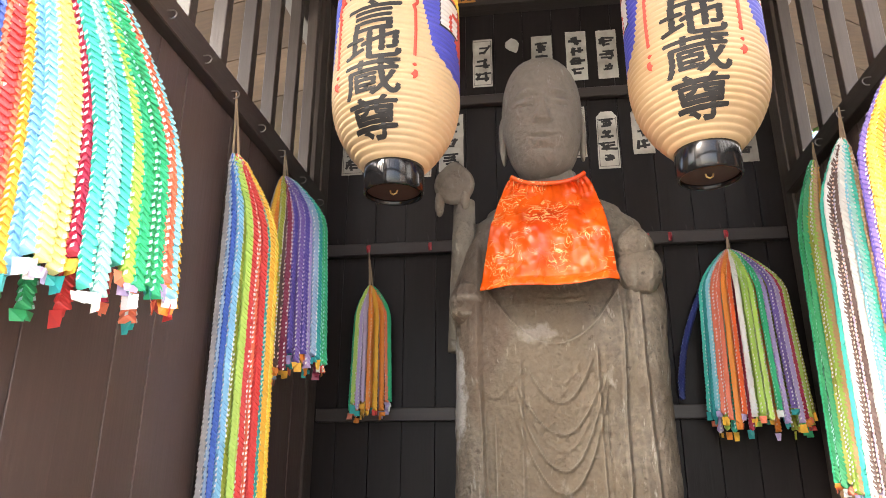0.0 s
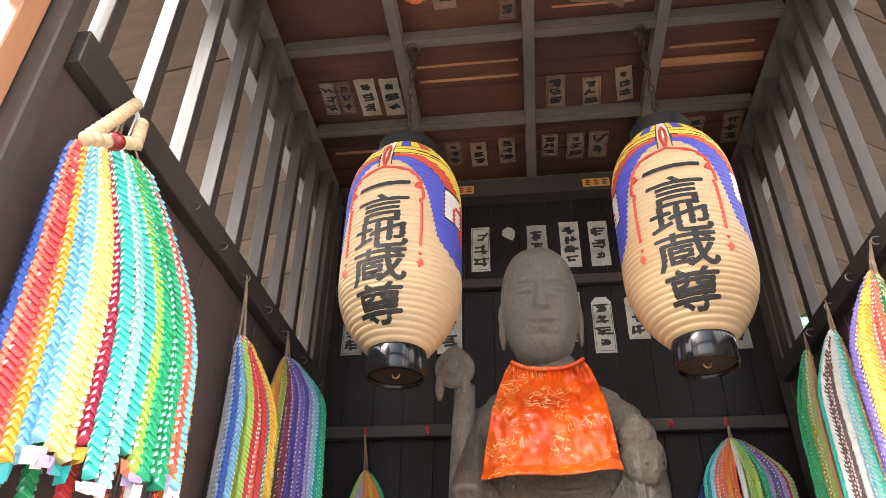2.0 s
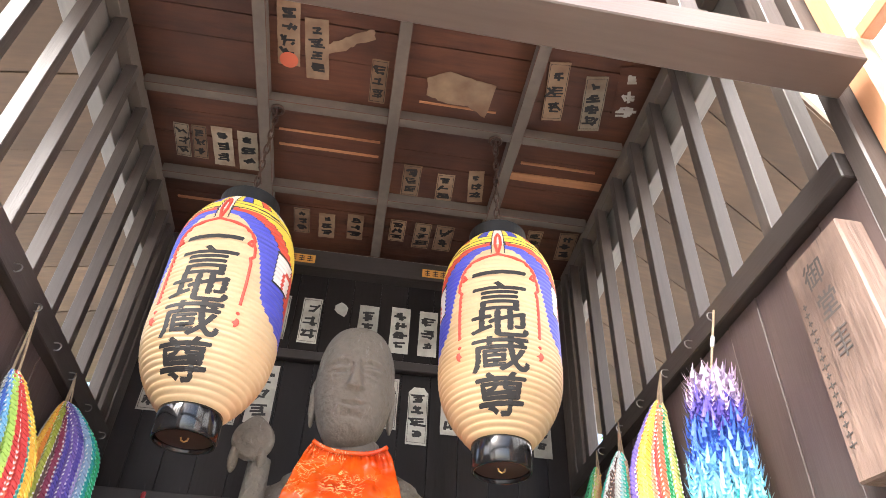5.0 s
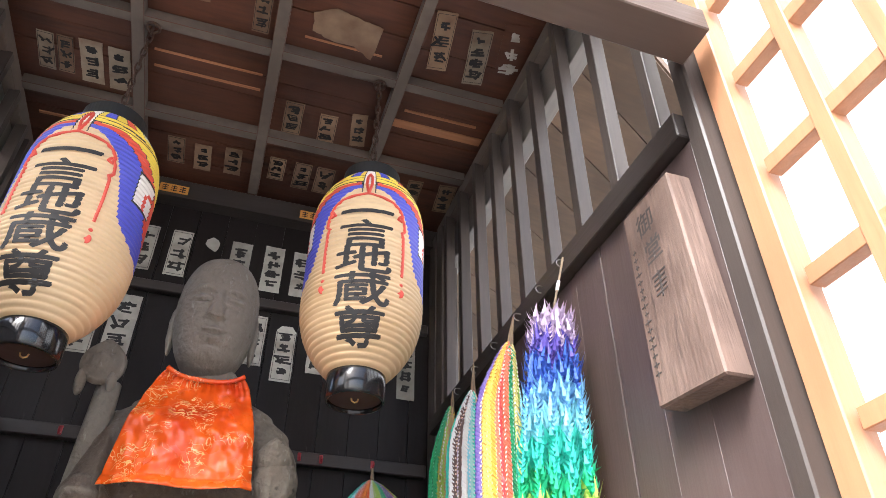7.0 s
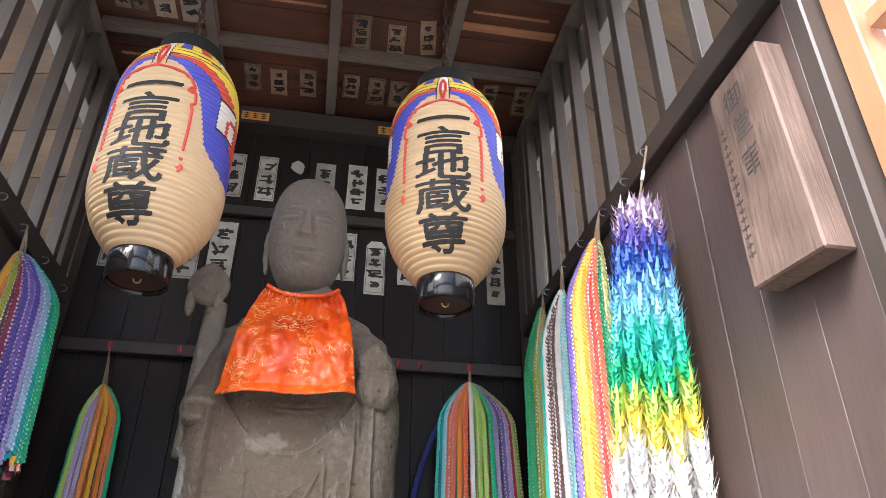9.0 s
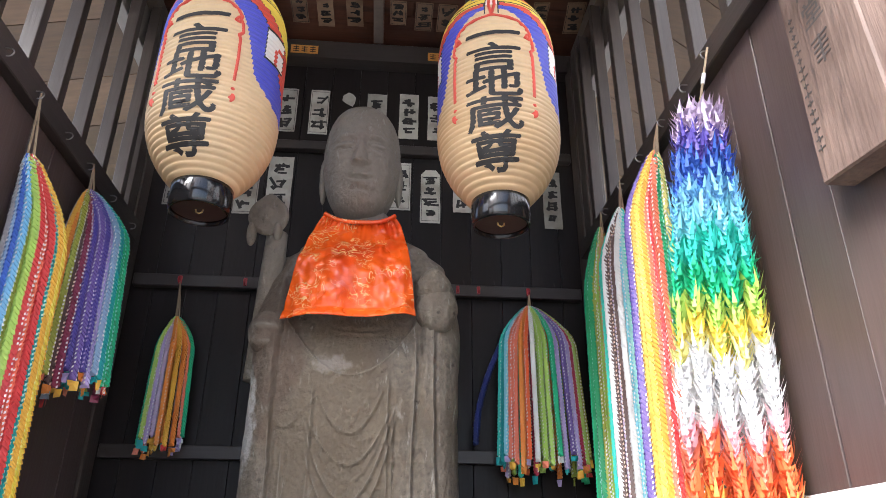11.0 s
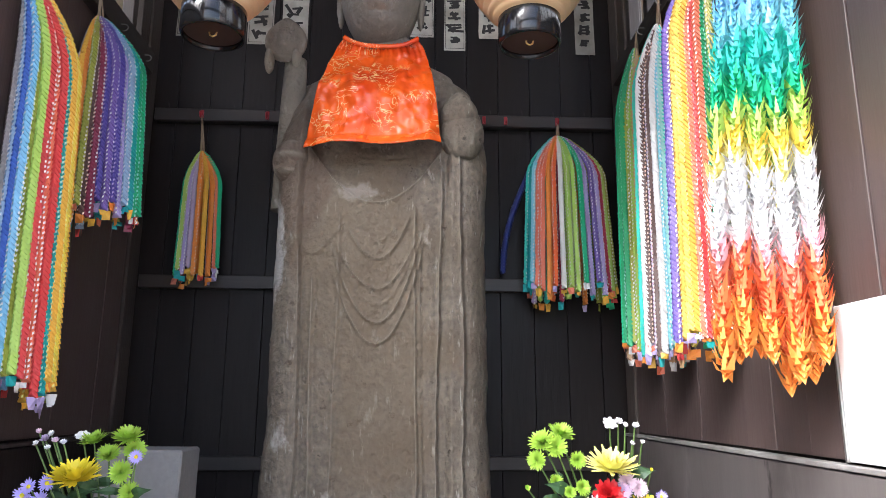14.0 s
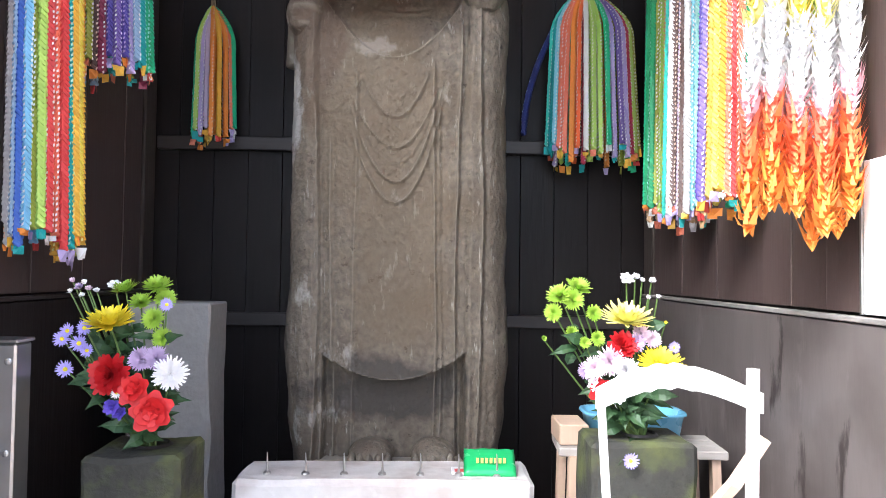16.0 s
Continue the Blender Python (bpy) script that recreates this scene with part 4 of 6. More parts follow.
def open_cranes(bm, path, w, pitch, n_out, r, mis):
    """Cranes with spread, spiky wings stacked along a path."""
    P = [Vector(p) for p in path]
    L = [0.0]
    for a, b in zip(P, P[1:]):
        L.append(L[-1] + (b - a).length)
    k, prev = 0, None
    for i in range(int(L[-1] / pitch)):
        s = (i + 0.5) * pitch
        while k < len(L) - 2 and L[k + 1] < s:
            k += 1
        t = (P[k + 1] - P[k]).normalized()
        c = P[k] + t * (s - L[k])
        o = (n_out - t * n_out.dot(t)).normalized()
        o = Matrix.Rotation(r.uniform(-0.3, 0.3), 3, t) @ o
        side = t.cross(o)
        ww = w * r.uniform(0.9, 1.12)
        m = mis(s / L[-1], r)
        up = -t
        h = 0.040
        # knot on the thread, to which all of the crane's paper is tied
        knot = bm.verts.new(c)
        if prev:
            bm.faces.new((prev, knot, bm.verts.new((prev.co + c) / 2 + side * 0.001))).material_index = m
        prev = knot
        # a wedge of body paper
        for fb in (-1, 1):
            vs = [bm.verts.new(q) for q in (c + o * fb * ww * 0.34 + t * h * 0.42, c + side * ww * 0.36 + up * h * 0.15, c - side * ww * 0.36 + up * h * 0.15)]
            bm.faces.new((vs[0], vs[1], knot)).material_index = m
            bm.faces.new((vs[0], knot, vs[2])).material_index = m
        # two long thin wings and a neck
        for d, ln, wd in ((side, r.uniform(0.9, 1.25), 0.24), (-side, r.uniform(0.9, 1.25), 0.24), ((o + side * r.choice((-0.8, 0.8))).normalized(), r.uniform(0.6, 1.1), 0.14)):
            d = (d + (o * r.uniform(0.0, 0.45) + side * r.uniform(-0.15, 0.15))).normalized()
            tip = c + d * ww * ln * 0.72 + up * h * r.uniform(0.65, 1.25) * (0.4 if r.random() < 0.08 else 1)
            ac = t.cross(d).normalized() * ww * wd
            mid = c + d * ww * 0.40 + up * h * 0.18 + o * ww * 0.10
            low = bm.verts.new(c + d * ww * 0.12 + t * h * 0.30)
            a, b = bm.verts.new(mid + ac), bm.verts.new(mid - ac)
            for tri in ((low, a, knot), (a, bm.verts.new(tip), b), (a, b, knot)):
                bm.faces.new(tri).material_index = m


def hang(top, foot_xy, foot_z, belly=0.35):
    """A path from the tie out to its own place and straight down."""
    top = Vector(top)
    pts = []
    n = 22
    for i in range(n + 1):
        t = i / n
        q = min(1.0, 0.80 * math.sin(min(1, t / belly) * math.pi / 2) + 0.20 * t)
        pts.append((top.x + (foot_xy[0] - top.x) * q, top.y + (foot_xy[1] - top.y) * q, top.z + (foot_z - top.z) * t))
    return pts


def bundle(label, tie, centre, radii, z_foot, colours, w=0.024, pitch=0.011, cord=None, group="paper crane strings", tabs=True, back=6, rnd_seed=1, face=(0, -1), belly=0.28, jag=0.03, see=None, gather=0.10):
    """A bunch of crane strings. colours go round its seen half; face: the way it is seen from."""
    r = random.Random(rnd_seed)
    B = thing("paper_crane_string_bundle", tie, label, "paper cranes", group)
    f = Vector((face[0], face[1], 0)).normalized()
    sd = Vector((-f.y, f.x, 0))
    n = len(colours)
    strands = [(colours[i], -1 + 2 * (i + 0.5) / n, 1.0) for i in range(n)] + [(r.choice(colours), -0.8 + 1.6 * (i + 0.5) / max(1, back), 0.35) for i in range(back)]
    for col, u, front in strands:
        ang = u * 0.95
        u2 = math.sin(ang * math.pi / 2)
        dv = math.cos(ang * math.pi / 2) * front if front == 1 else -0.2
        off = sd * u2 * radii[0] + f * (dv * radii[1] + r.uniform(-0.011, 0.011))
        zf = z_foot + r.uniform(-jag, jag) - (0.02 if front < 1 else 0)
        path = hang((tie[0] + off.x * gather, tie[1] + off.y * gather, tie[2]), (centre[0] + off.x, centre[1] + off.y), zf, belly)
        nout = (Vector((*(see or face), 0)).normalized() + sd * u2 * 0.5).normalized()
        ob = place(new("crane_string", chain(path, w * 0.90, 0.0125, nout, col, r.choice((0, 1, 2, 2, 2, 3)), r=r)), B)
        if tabs:
            tb = bmesh.new()
            e = Vector(path[-1])
            for q in range(2):
                a = r.uniform(0, 6.28)
                d = Vector((math.cos(a), math.sin(a), 0)) * w * 0.5
                p0 = e + Vector((r.uniform(-1, 1), r.uniform(-1, 1), 0)) * w * 0.3
                ln = r.uniform(0.012, 0.03)
                vs = [tb.verts.new(p) for p in (p0 - d, p0 + d, p0 + d * 0.8 + nout * 0.008 - Vector((0, 0, ln)), p0 - d * 0.8 - nout * 0.004 - Vector((0, 0, ln)))]
                tb.faces.new(vs)
            part("paper_tab", tb, PAPER[r.choice(["red", "coral", "orange", "teal", "lavender", "amber", "white", col])], ob)
    tuft = bmesh.new()
    hookp = cord or (tie[0], tie[1], tie[2] + 0.10)
    for q in range(5):
        a = r.uniform(0, 6.28)
        d = Vector((math.cos(a), math.sin(a), 0)) * 0.010
        tube(tuft, [Vector(hookp), (Vector(hookp) * 0.4 + Vector(tie) * 0.6) + d * 0.5, Vector(tie) + d - Vector((0, 0, 0.02))], 0.0026, 5)
    part("cord", tuft, ROPE, B)
    return B


LX = -0.80
big = bundle("large bundle of many-coloured paper crane strings under a bead loop", (LX - 0.005, 1.375, 2.045), (-0.765, 1.475), (0.152, 0.09), 1.500,
             ["navy", "blue", "blue", "coral", "red", "coral", "amber", "sky", "cyan", "lemon", "lemon", "crimson", "turquoise", "aqua", "turquoise", "lime", "emerald", "green", "emerald", "coral", "orange", "cyan", "amber"],
             w=0.027, pitch=0.0092, cord=(-0.862, 1.45, 2.262), back=7, rnd_seed=3, face=(0.62, -0.78), belly=0.70, jag=0.03, see=(0.6, -0.8), gather=0.40)
def run(a, b, n):
    return [Vector(a).lerp(Vector(b), k / n) for k in range(n)]


loop = run((-0.815, 1.412, 2.222), (-0.742, 1.236, 1.968), 11) + run((-0.742, 1.236, 1.968), (-0.735, 1.290, 2.008), 3) + run((-0.735, 1.290, 2.008), (-0.745, 1.356, 2.062), 3) + run((-0.745, 1.356, 2.062), (-0.790, 1.415, 2.180), 5)
for k, p in enumerate(loop):
    b2 = bmesh.new()
    red = k == 14
    ball(b2, p, (0.0185, 0.0165, 0.0165) if red else (0.0125, 0.0140, 0.0115), 12, 8)
    part("bead", b2, REDGLASS if red else BEADMAT, big, "dark red bead" if red else "pale wooden bead", smooth=True)
cw = bmesh.new()
for q in range(5):
    tube(cw, [(-0.858, 1.455, 2.262), (-0.815 + 0.004 * q, 1.425, 2.215 - 0.01 * q), (LX + 0.02 + 0.004 * q, 1.375 + 0.006 * q, 2.085)], 0.0022, 5)
part("white_cord", cw, CARDWHITE, big, "white knotted cord")
tas = bmesh.new()
for q in range(8):
    tube(tas, [(LX + 0.035, 1.378, 2.080), (LX + 0.055, 1.402 + 0.003 * q, 2.02), (LX + 0.060, 1.380 + 0.005 * q, 1.915 + 0.006 * (q % 3))], 0.0016, 4)
part("tassel", tas, ROPE, big, "grey-brown thread tassel")

SL, SR = (0.6, -0.8), (-0.5, -0.86)
bundle("long bundle of grey, blue, green, red and amber paper crane strings", (-0.855, 2.185, 2.075), (-0.815, 2.270), (0.078, 0.06), 1.065,
       ["grey", "grey", "bluegrey", "blue", "sky", "olive", "lime", "red", "coral", "red", "teal", "amber", "yellow", "amber"], w=0.023, pitch=0.0082, cord=(-0.862, 2.160, 2.262), back=4, rnd_seed=5, face=(0.47, -0.88), belly=0.25, see=SL)
bundle("shorter bundle of amber, olive, purple and green paper crane strings", (-0.850, 2.550, 2.170), (-0.795, 2.560), (0.100, 0.07), 1.555,
       ["grey", "amber", "amber", "orange", "olive", "brown", "maroon", "indigo", "purple", "indigo", "lavender", "bluegrey", "teal", "emerald", "green", "emerald"], w=0.023, pitch=0.0082, cord=(-0.862, 2.550, 2.275), back=5, rnd_seed=8, face=(0.42, -0.9), belly=0.3, see=SL)
bundle("small bundle of green, lilac and orange paper crane strings", (-0.692, 3.13, 1.955), (-0.676, 3.125), (0.075, 0.04), 1.490,
       ["emerald", "lime", "lavender", "lilac", "orange", "amber", "orange", "coral", "emerald"], w=0.019, pitch=0.0076, cord=(-0.712, 3.150, 2.108), back=5, rnd_seed=9, belly=0.3, jag=0.022)
bundle("wide bundle of rainbow paper crane strings on the back wall", (0.672, 3.13, 2.045), (0.690, 3.09), (0.165, 0.08), 1.430,
       ["turquoise", "teal", "cyan", "coral", "coral", "orange", "vermilion", "white", "lime", "lime", "emerald", "lavender", "purple", "lavender", "crimson", "lime", "olive", "olive"], w=0.021, pitch=0.0078, cord=(0.675, 3.150, 2.120), back=13, rnd_seed=10, belly=0.30)
stray = chain(hang((0.60, 3.13, 1.99), (0.445, 3.12), 1.50, 0.9), 0.022, 0.0125, Vector((0, -1, 0)), "navy", 1)
sb = thing("paper_crane_string", (0.445, 3.12, 1.5), "loose dark blue paper crane string beside the wide bundle", "paper cranes", "paper crane strings")
place(new("crane_string", stray), sb)
RX = 0.825
bundle("bundle of green, lime and tan paper crane strings", (RX + 0.03, 2.720, 2.205), (0.838, 2.800), (0.040, 0.035), 1.215,
       ["emerald", "green", "green", "olive", "lime", "tan", "amber", "tan"], w=0.023, pitch=0.0082, cord=(0.862, 2.72, 2.275), back=3, rnd_seed=11, face=(-0.36, -0.93), belly=0.25, see=SR)
bundle("bundle of aqua, white, brown and tan paper crane strings", (RX + 0.03, 2.500, 2.170), (0.832, 2.540), (0.058, 0.045), 1.185,
       ["turquoise", "aqua", "white", "brown", "lilac", "brown", "white", "cyan", "aqua", "turquoise", "tan", "tan", "peach"], w=0.022, pitch=0.0082, cord=(0.862, 2.50, 2.280), back=4, rnd_seed=12, face=(-0.36, -0.93), belly=0.22, see=SR)
bundle("bundle of violet, amber, coral and green paper crane strings", (RX + 0.03, 2.180, 2.185), (0.826, 2.240), (0.068, 0.05), 1.195,
       ["indigo", "purple", "indigo", "amber", "yellow", "amber", "coral", "red", "coral", "green", "emerald", "lemon", "yellow", "lime"], w=0.023, pitch=0.0082, cord=(0.862, 2.15, 2.270), back=5, rnd_seed=13, face=(-0.36, -0.93), belly=0.22, see=SR)

# the large rainbow bundle of open-winged cranes
RAIN = ["lilac", "indigo", "blue", "sky", "cyan", "turquoise", "emerald", "lime", "yellow", "lemon", "white", "white", "pink", "coral", "vermilion", "orange"]
STOPS = (0.0, 0.08, 0.13, 0.20, 0.26, 0.33, 0.42, 0.48, 0.54, 0.585, 0.61, 0.70, 0.765, 0.80, 0.84, 0.92)


def rain(s, r):
    s = min(0.999, max(0, s + r.uniform(-0.018, 0.018)))
    k = max(i for i, q in enumerate(STOPS) if q <= s)
    return k


rb = thing("paper_crane_string_bundle", (RX, 1.85, 2.09), "large rainbow bundle of open-winged paper cranes on the wall", "paper cranes", "paper crane strings")
r9 = random.Random(21)
for q in range(9):
    u = -1 + 2 * (q % 5 + 0.5) / 5 + (0.2 if q > 4 else 0)
    f, sd = Vector((-0.5, -0.86, 0)), Vector((0.86, -0.5, 0))
    off = sd * u * 0.105 + f * (math.cos(u * 1.4) * 0.060 if q < 5 else -0.015)
    foot = 1.095 + r9.uniform(-0.03, 0.05) - (0.04 if 2 <= q % 5 <= 3 else 0)
    sh = r9.uniform(-0.05, 0.05)
    bm = bmesh.new()
    open_cranes(bm, hang((0.80 + off.x * 0.45, 1.80 + off.y * 0.45, 2.045), (0.790 + off.x, 1.855 + off.y), foot, 0.75), 0.034, 0.0115, (f + sd * u * 0.5).normalized(), r9, lambda s, r, sh=sh: rain(s + sh, r))
    part("crane_string", bm, [PAPER[c] for c in RAIN], rb)
cd = bmesh.new()
tube(cd, [(0.842, 1.815, 2.180), (0.834, 1.815, 2.150)], 0.005, 8)
part("white_tag", cd, CARDWHITE, rb)
cd = bmesh.new()
tube(cd, [(0.863, 1.815, 2.262), (0.825, 1.815, 2.115), (0.80, 1.80, 2.04)], 0.003, 6)
part("cord", cd, ROPE, rb)


# ---- hooks ----
def cup_hook(x, y, z, s):
    h = bmesh.new()
    pts = [(x, y, z)] + [(x - s * (0.012 + 0.012 * math.sin(a)), y, z - 0.012 + 0.012 * math.cos(a)) for a in [math.pi * k / 8 for k in range(10)]]
    tube(h, pts, 0.0020, 6)
    solid("cup_hook", h, WIRE, "small wire cup hook screwed into the dark rail", "hook", "cup hooks")


for y in (1.80, 1.985, 2.160, 2.36, 2.535, 2.75, 2.965):
    cup_hook(-0.877, y, 2.268, -1)
for y in (1.835, 1.97, 2.13, 2.32, 2.50, 2.68):
    cup_hook(0.877, y, 2.268, 1)
for x in (-0.716, -0.464, 0.470, 0.385, 0.675):
    h = bmesh.new()
    box(h, x - 0.007, x + 0.007, 3.158, 3.164, 2.108, 2.142, bevel=0.002)
    tube(h, [(x, 3.160, 2.115), (x, 3.145, 2.110), (x, 3.138, 2.118), (x, 3.138, 2.128)], 0.0045, 8)
    solid("wall_hook", h, REDPLASTIC, "small red plastic hook on the cross rail", "hook", "red wall hooks")


# ---- pasted paper slips ----
def slip(at, w, h, plane, paper, ink, seed, turn=0.0, chars=3, cut=False):
    """A pasted slip; plane 'wall' faces the front, 'ceiling' faces down."""
    r = random.Random(seed)
    S = thing("paper_slip", at, "narrow aged paper slip with brushed black bars, pasted flat", "paper slip", "pasted paper slips")

    def lay(bm):
        rot = Matrix.Rotation(radians(turn), 4, "Z")
        base = Matrix.Rotation(radians(90), 4, "X") if plane == "wall" else Matrix.Rotation(radians(180), 4, "X")
        bmesh.ops.transform(bm, matrix=Matrix.Translation(at) @ base @ rot, verts=bm.verts)

    bm = bmesh.new()
    ring = [(-w / 2, -h / 2), (w / 2, -h / 2), (w / 2, h / 2), (-w / 2, h / 2)]
    if cut:
        ring = [(-w / 2, -h / 2), (w / 2, -h / 2), (w / 2, h * 0.40), (w * 0.25, h / 2), (-w * 0.25, h / 2), (-w / 2, h * 0.40)]
    fine = []
    for (a, b), (c, d) in zip(ring, ring[1:] + ring[:1]):
        for q in range(6):
            fine.append((a + (c - a) * q / 6 + r.uniform(-0.0012, 0.0012), b + (d - b) * q / 6 + r.uniform(-0.0012, 0.0012)))
    lo = [bm.verts.new((*p, 0)) for p in fine]
    hi = [bm.verts.new((*p, 0.0012)) for p in fine]
    bm.faces.new(hi), bm.faces.new(lo[::-1])
    for k in range(len(fine)):
        bm.faces.new((lo[k], lo[(k + 1) % len(fine)], hi[(k + 1) % len(fine)], hi[k]))
    lay(bm)
    part("paper", bm, paper, S)
    bm = bmesh.new()
    top = h * 0.40
    step = h * 0.82 / chars
    for k in range(chars):
        cy = top - step * (k + 0.5)
        small = k == chars - 1 and r.random() < 0.5
        ww = w * (0.48 if small else r.uniform(0.62, 0.80))
        hh = step * (0.62 if small else 0.92)

        def stroke(cx, yy, half, thick, deg):
            vs = box(bm, -half, half, -thick / 2, thick / 2, 0.0014 + 0.0001 * r.random(), 0.0022 + 0.0002 * r.random())
            bmesh.ops.transform(bm, matrix=Matrix.Translation((cx, yy, 0)) @ Matrix.Rotation(radians(deg), 4, "Z"), verts=vs)

        n = r.choice((1, 2, 3, 3, 4))
        fat = w * r.uniform(0.11, 0.15) * (0.7 if n > 3 else 1.0)
        for q in range(n):
            stroke(r.uniform(-0.10, 0.10) * ww, cy + hh * (0.40 - 0.8 * (q + 0.5) / n), ww * r.uniform(0.22, 0.5), fat * r.uniform(0.7, 1.1), r.uniform(-4, 9))
        for q in range(r.choice((1, 2, 2, 3))):
            stroke(r.uniform(-0.36, 0.36) * ww, cy + r.uniform(-0.12, 0.12) * hh, hh * r.uniform(0.2, 0.45), fat * r.uniform(0.9, 1.3), r.choice((90, 84, 96, 62, 118, 52, 128)) + r.uniform(-5, 5))
        for q in range(r.choice((0, 1, 2))):
            stroke(r.uniform(-0.4, 0.4) * ww, cy + r.uniform(-0.35, 0.35) * hh, ww * 0.13, fat * 1.1, r.uniform(-50, 60))
    if r.random() < 0.55:
        for sg in (-1, 1):
            box(bm, sg * w * 0.44 - 0.0008, sg * w * 0.44 + 0.0008, -h * 0.46, h * (0.38 if cut else 0.46), 0.0014, 0.0018)
            box(bm, -w * 0.43, w * 0.43, (h * 0.36 if cut and sg > 0 else sg * h * 0.46) - 0.0008, (h * 0.36 if cut and sg > 0 else sg * h * 0.46) + 0.0008, 0.0013, 0.0017)
    lay(bm)
    tagged(part("ink", bm, ink, S), kind="stuff")
    return S


WY = 3.1985
for k, (x, z, w, h, ch, cut) in enumerate(((-0.388, 2.985, 0.088, 0.235, 3, False), (-0.243, 2.982, 0.085, 0.240, 3, False), (0.017, 2.980, 0.090, 0.235, 3, False), (0.165, 2.984, 0.088, 0.245, 4, False),
                                           (0.295, 2.982, 0.085, 0.240, 3, False), (-0.520, 2.975, 0.085, 0.240, 3, False), (0.60, 2.98, 0.085, 0.24, 3, False),
                                           (-0.383, 2.600, 0.105, 0.268, 3, False), (-0.520, 2.560, 0.105, 0.225, 3, False), (-0.812, 2.585, 0.09, 0.22, 3, False), (0.135, 2.615, 0.095, 0.235, 3, False),
                                           (0.270, 2.572, 0.086, 0.262, 4, True), (0.412, 2.604, 0.086, 0.210, 3, True), (0.810, 2.581, 0.080, 0.286, 4, False))):
    slip((x, WY, z), w, h, "wall", SLIP, INK, 40 + k, chars=ch, cut=cut)
scrap = bmesh.new()
bmesh.ops.create_circle(scrap, cap_ends=True, segments=9, radius=0.036, matrix=Matrix.Translation((-0.112, WY - 0.001, 3.062)) @ Matrix.Rotation(radians(90), 4, "X"))
for v in scrap.verts:
    v.co += Vector((rnd.uniform(-0.008, 0.008), 0, rnd.uniform(-0.012, 0.012)))
bmesh.ops.solidify(scrap, geom=scrap.faces[:], thickness=0.001)
solid("paper_scrap", scrap, SLIP, "torn remnant of a white slip on the wall", "paper slip", "pasted paper slips")
CZ = ZC + 0.0535
for k, (x, y, w, h, pp, ch, tu) in enumerate(((-0.396, 1.985, 0.080, 0.27, SLIPTAN, 4, 0), (-0.295, 2.035, 0.084, 0.256, SLIPTAN, 4, 2), (-0.064, 2.135, 0.062, 0.20, SLIPTAN, 3, 0),
                                              (0.600, 2.060, 0.078, 0.27, SLIPTAN, 3, 8), (0.755, 2.090, 0.082, 0.26, SLIPMID, 4, 10),
                                              (-0.835, 2.575, 0.060, 0.185, SLIPMID, 3, -2), (-0.765, 2.575, 0.060, 0.185, SLIPTAN, 3, -2), (-0.671, 2.583, 0.084, 0.215, SLIPMID, 3, 0), (-0.569, 2.590, 0.080, 0.215, SLIPMID, 3, 0),
                                              (0.121, 2.630, 0.078, 0.185, SLIPTAN, 3, 1), (0.271, 2.650, 0.074, 0.170, SLIPTAN, 3, 3), (0.402, 2.614, 0.066, 0.190, SLIPTAN, 3, 8),
                                              (-0.230, 3.000, 0.074, 0.170, SLIPTAN, 3, 0), (-0.098, 2.985, 0.074, 0.175, SLIPTAN, 3, 0), (-0.345, 2.985, 0.074, 0.170, SLIPTAN, 3, 0),
                                              (0.098, 2.970, 0.074, 0.150, SLIPTAN, 3, 0), (0.215, 2.985, 0.078, 0.180, SLIPTAN, 3, 0), (0.319, 2.985, 0.085, 0.180, SLIPTAN, 2, 0), (0.900, 2.93, 0.085, 0.20, SLIPTAN, 3, 6), (0.74, 2.93, 0.07, 0.17, SLIPTAN, 3, 4))):
    slip((x, y, CZ), w, h, "ceiling", pp, INK, 80 + k, turn=180 + tu, chars=ch)
# white brushed bars on a dark slip
slip((0.874, 2.03, CZ), 0.10, 0.27, "ceiling", PANEL, SLIP, 120, turn=190, chars=3)
# red seal on one slip
sl = bmesh.new()
bmesh.ops.create_circle(sl, cap_ends=True, segments=20, radius=0.034, matrix=Matrix.Translation((-0.396, 2.095, CZ - 0.0035)))
bmesh.ops.solidify(sl, geom=sl.faces[:], thickness=-0.001)
solid("red_seal", sl, SEALRED, "round red seal mark on a ceiling slip", "seal")
# torn papers on the ceiling
for pts, c in ((((-0.13, -0.05), (-0.05, -0.09), (0.05, -0.07), (0.13, -0.06), (0.115, 0.10), (0.04, 0.06), (-0.06, 0.055), (-0.12, 0.03)), (0.246, 2.13)), (((-0.09, 0.02), (-0.03, -0.01), (0.02, -0.05), (0.08, -0.07), (0.085, -0.03), (0.02, 0.0), (-0.02, 0.04), (-0.08, 0.06)), (-0.175, 1.985))):
    tb = bmesh.new()
    tb.faces.new([tb.verts.new((c[0] + a, c[1] + b, CZ)) for a, b in pts])
    bmesh.ops.subdivide_edges(tb, edges=tb.edges[:], cuts=3)
    for v in tb.verts:
        v.co += Vector((rnd.uniform(-0.004, 0.004), rnd.uniform(-0.004, 0.004), 0))
    bmesh.ops.solidify(tb, geom=tb.faces[:], thickness=0.001)
    solid("torn_paper", tb, SLIPTAN, "torn yellowed paper remnant on the ceiling boards", "paper")
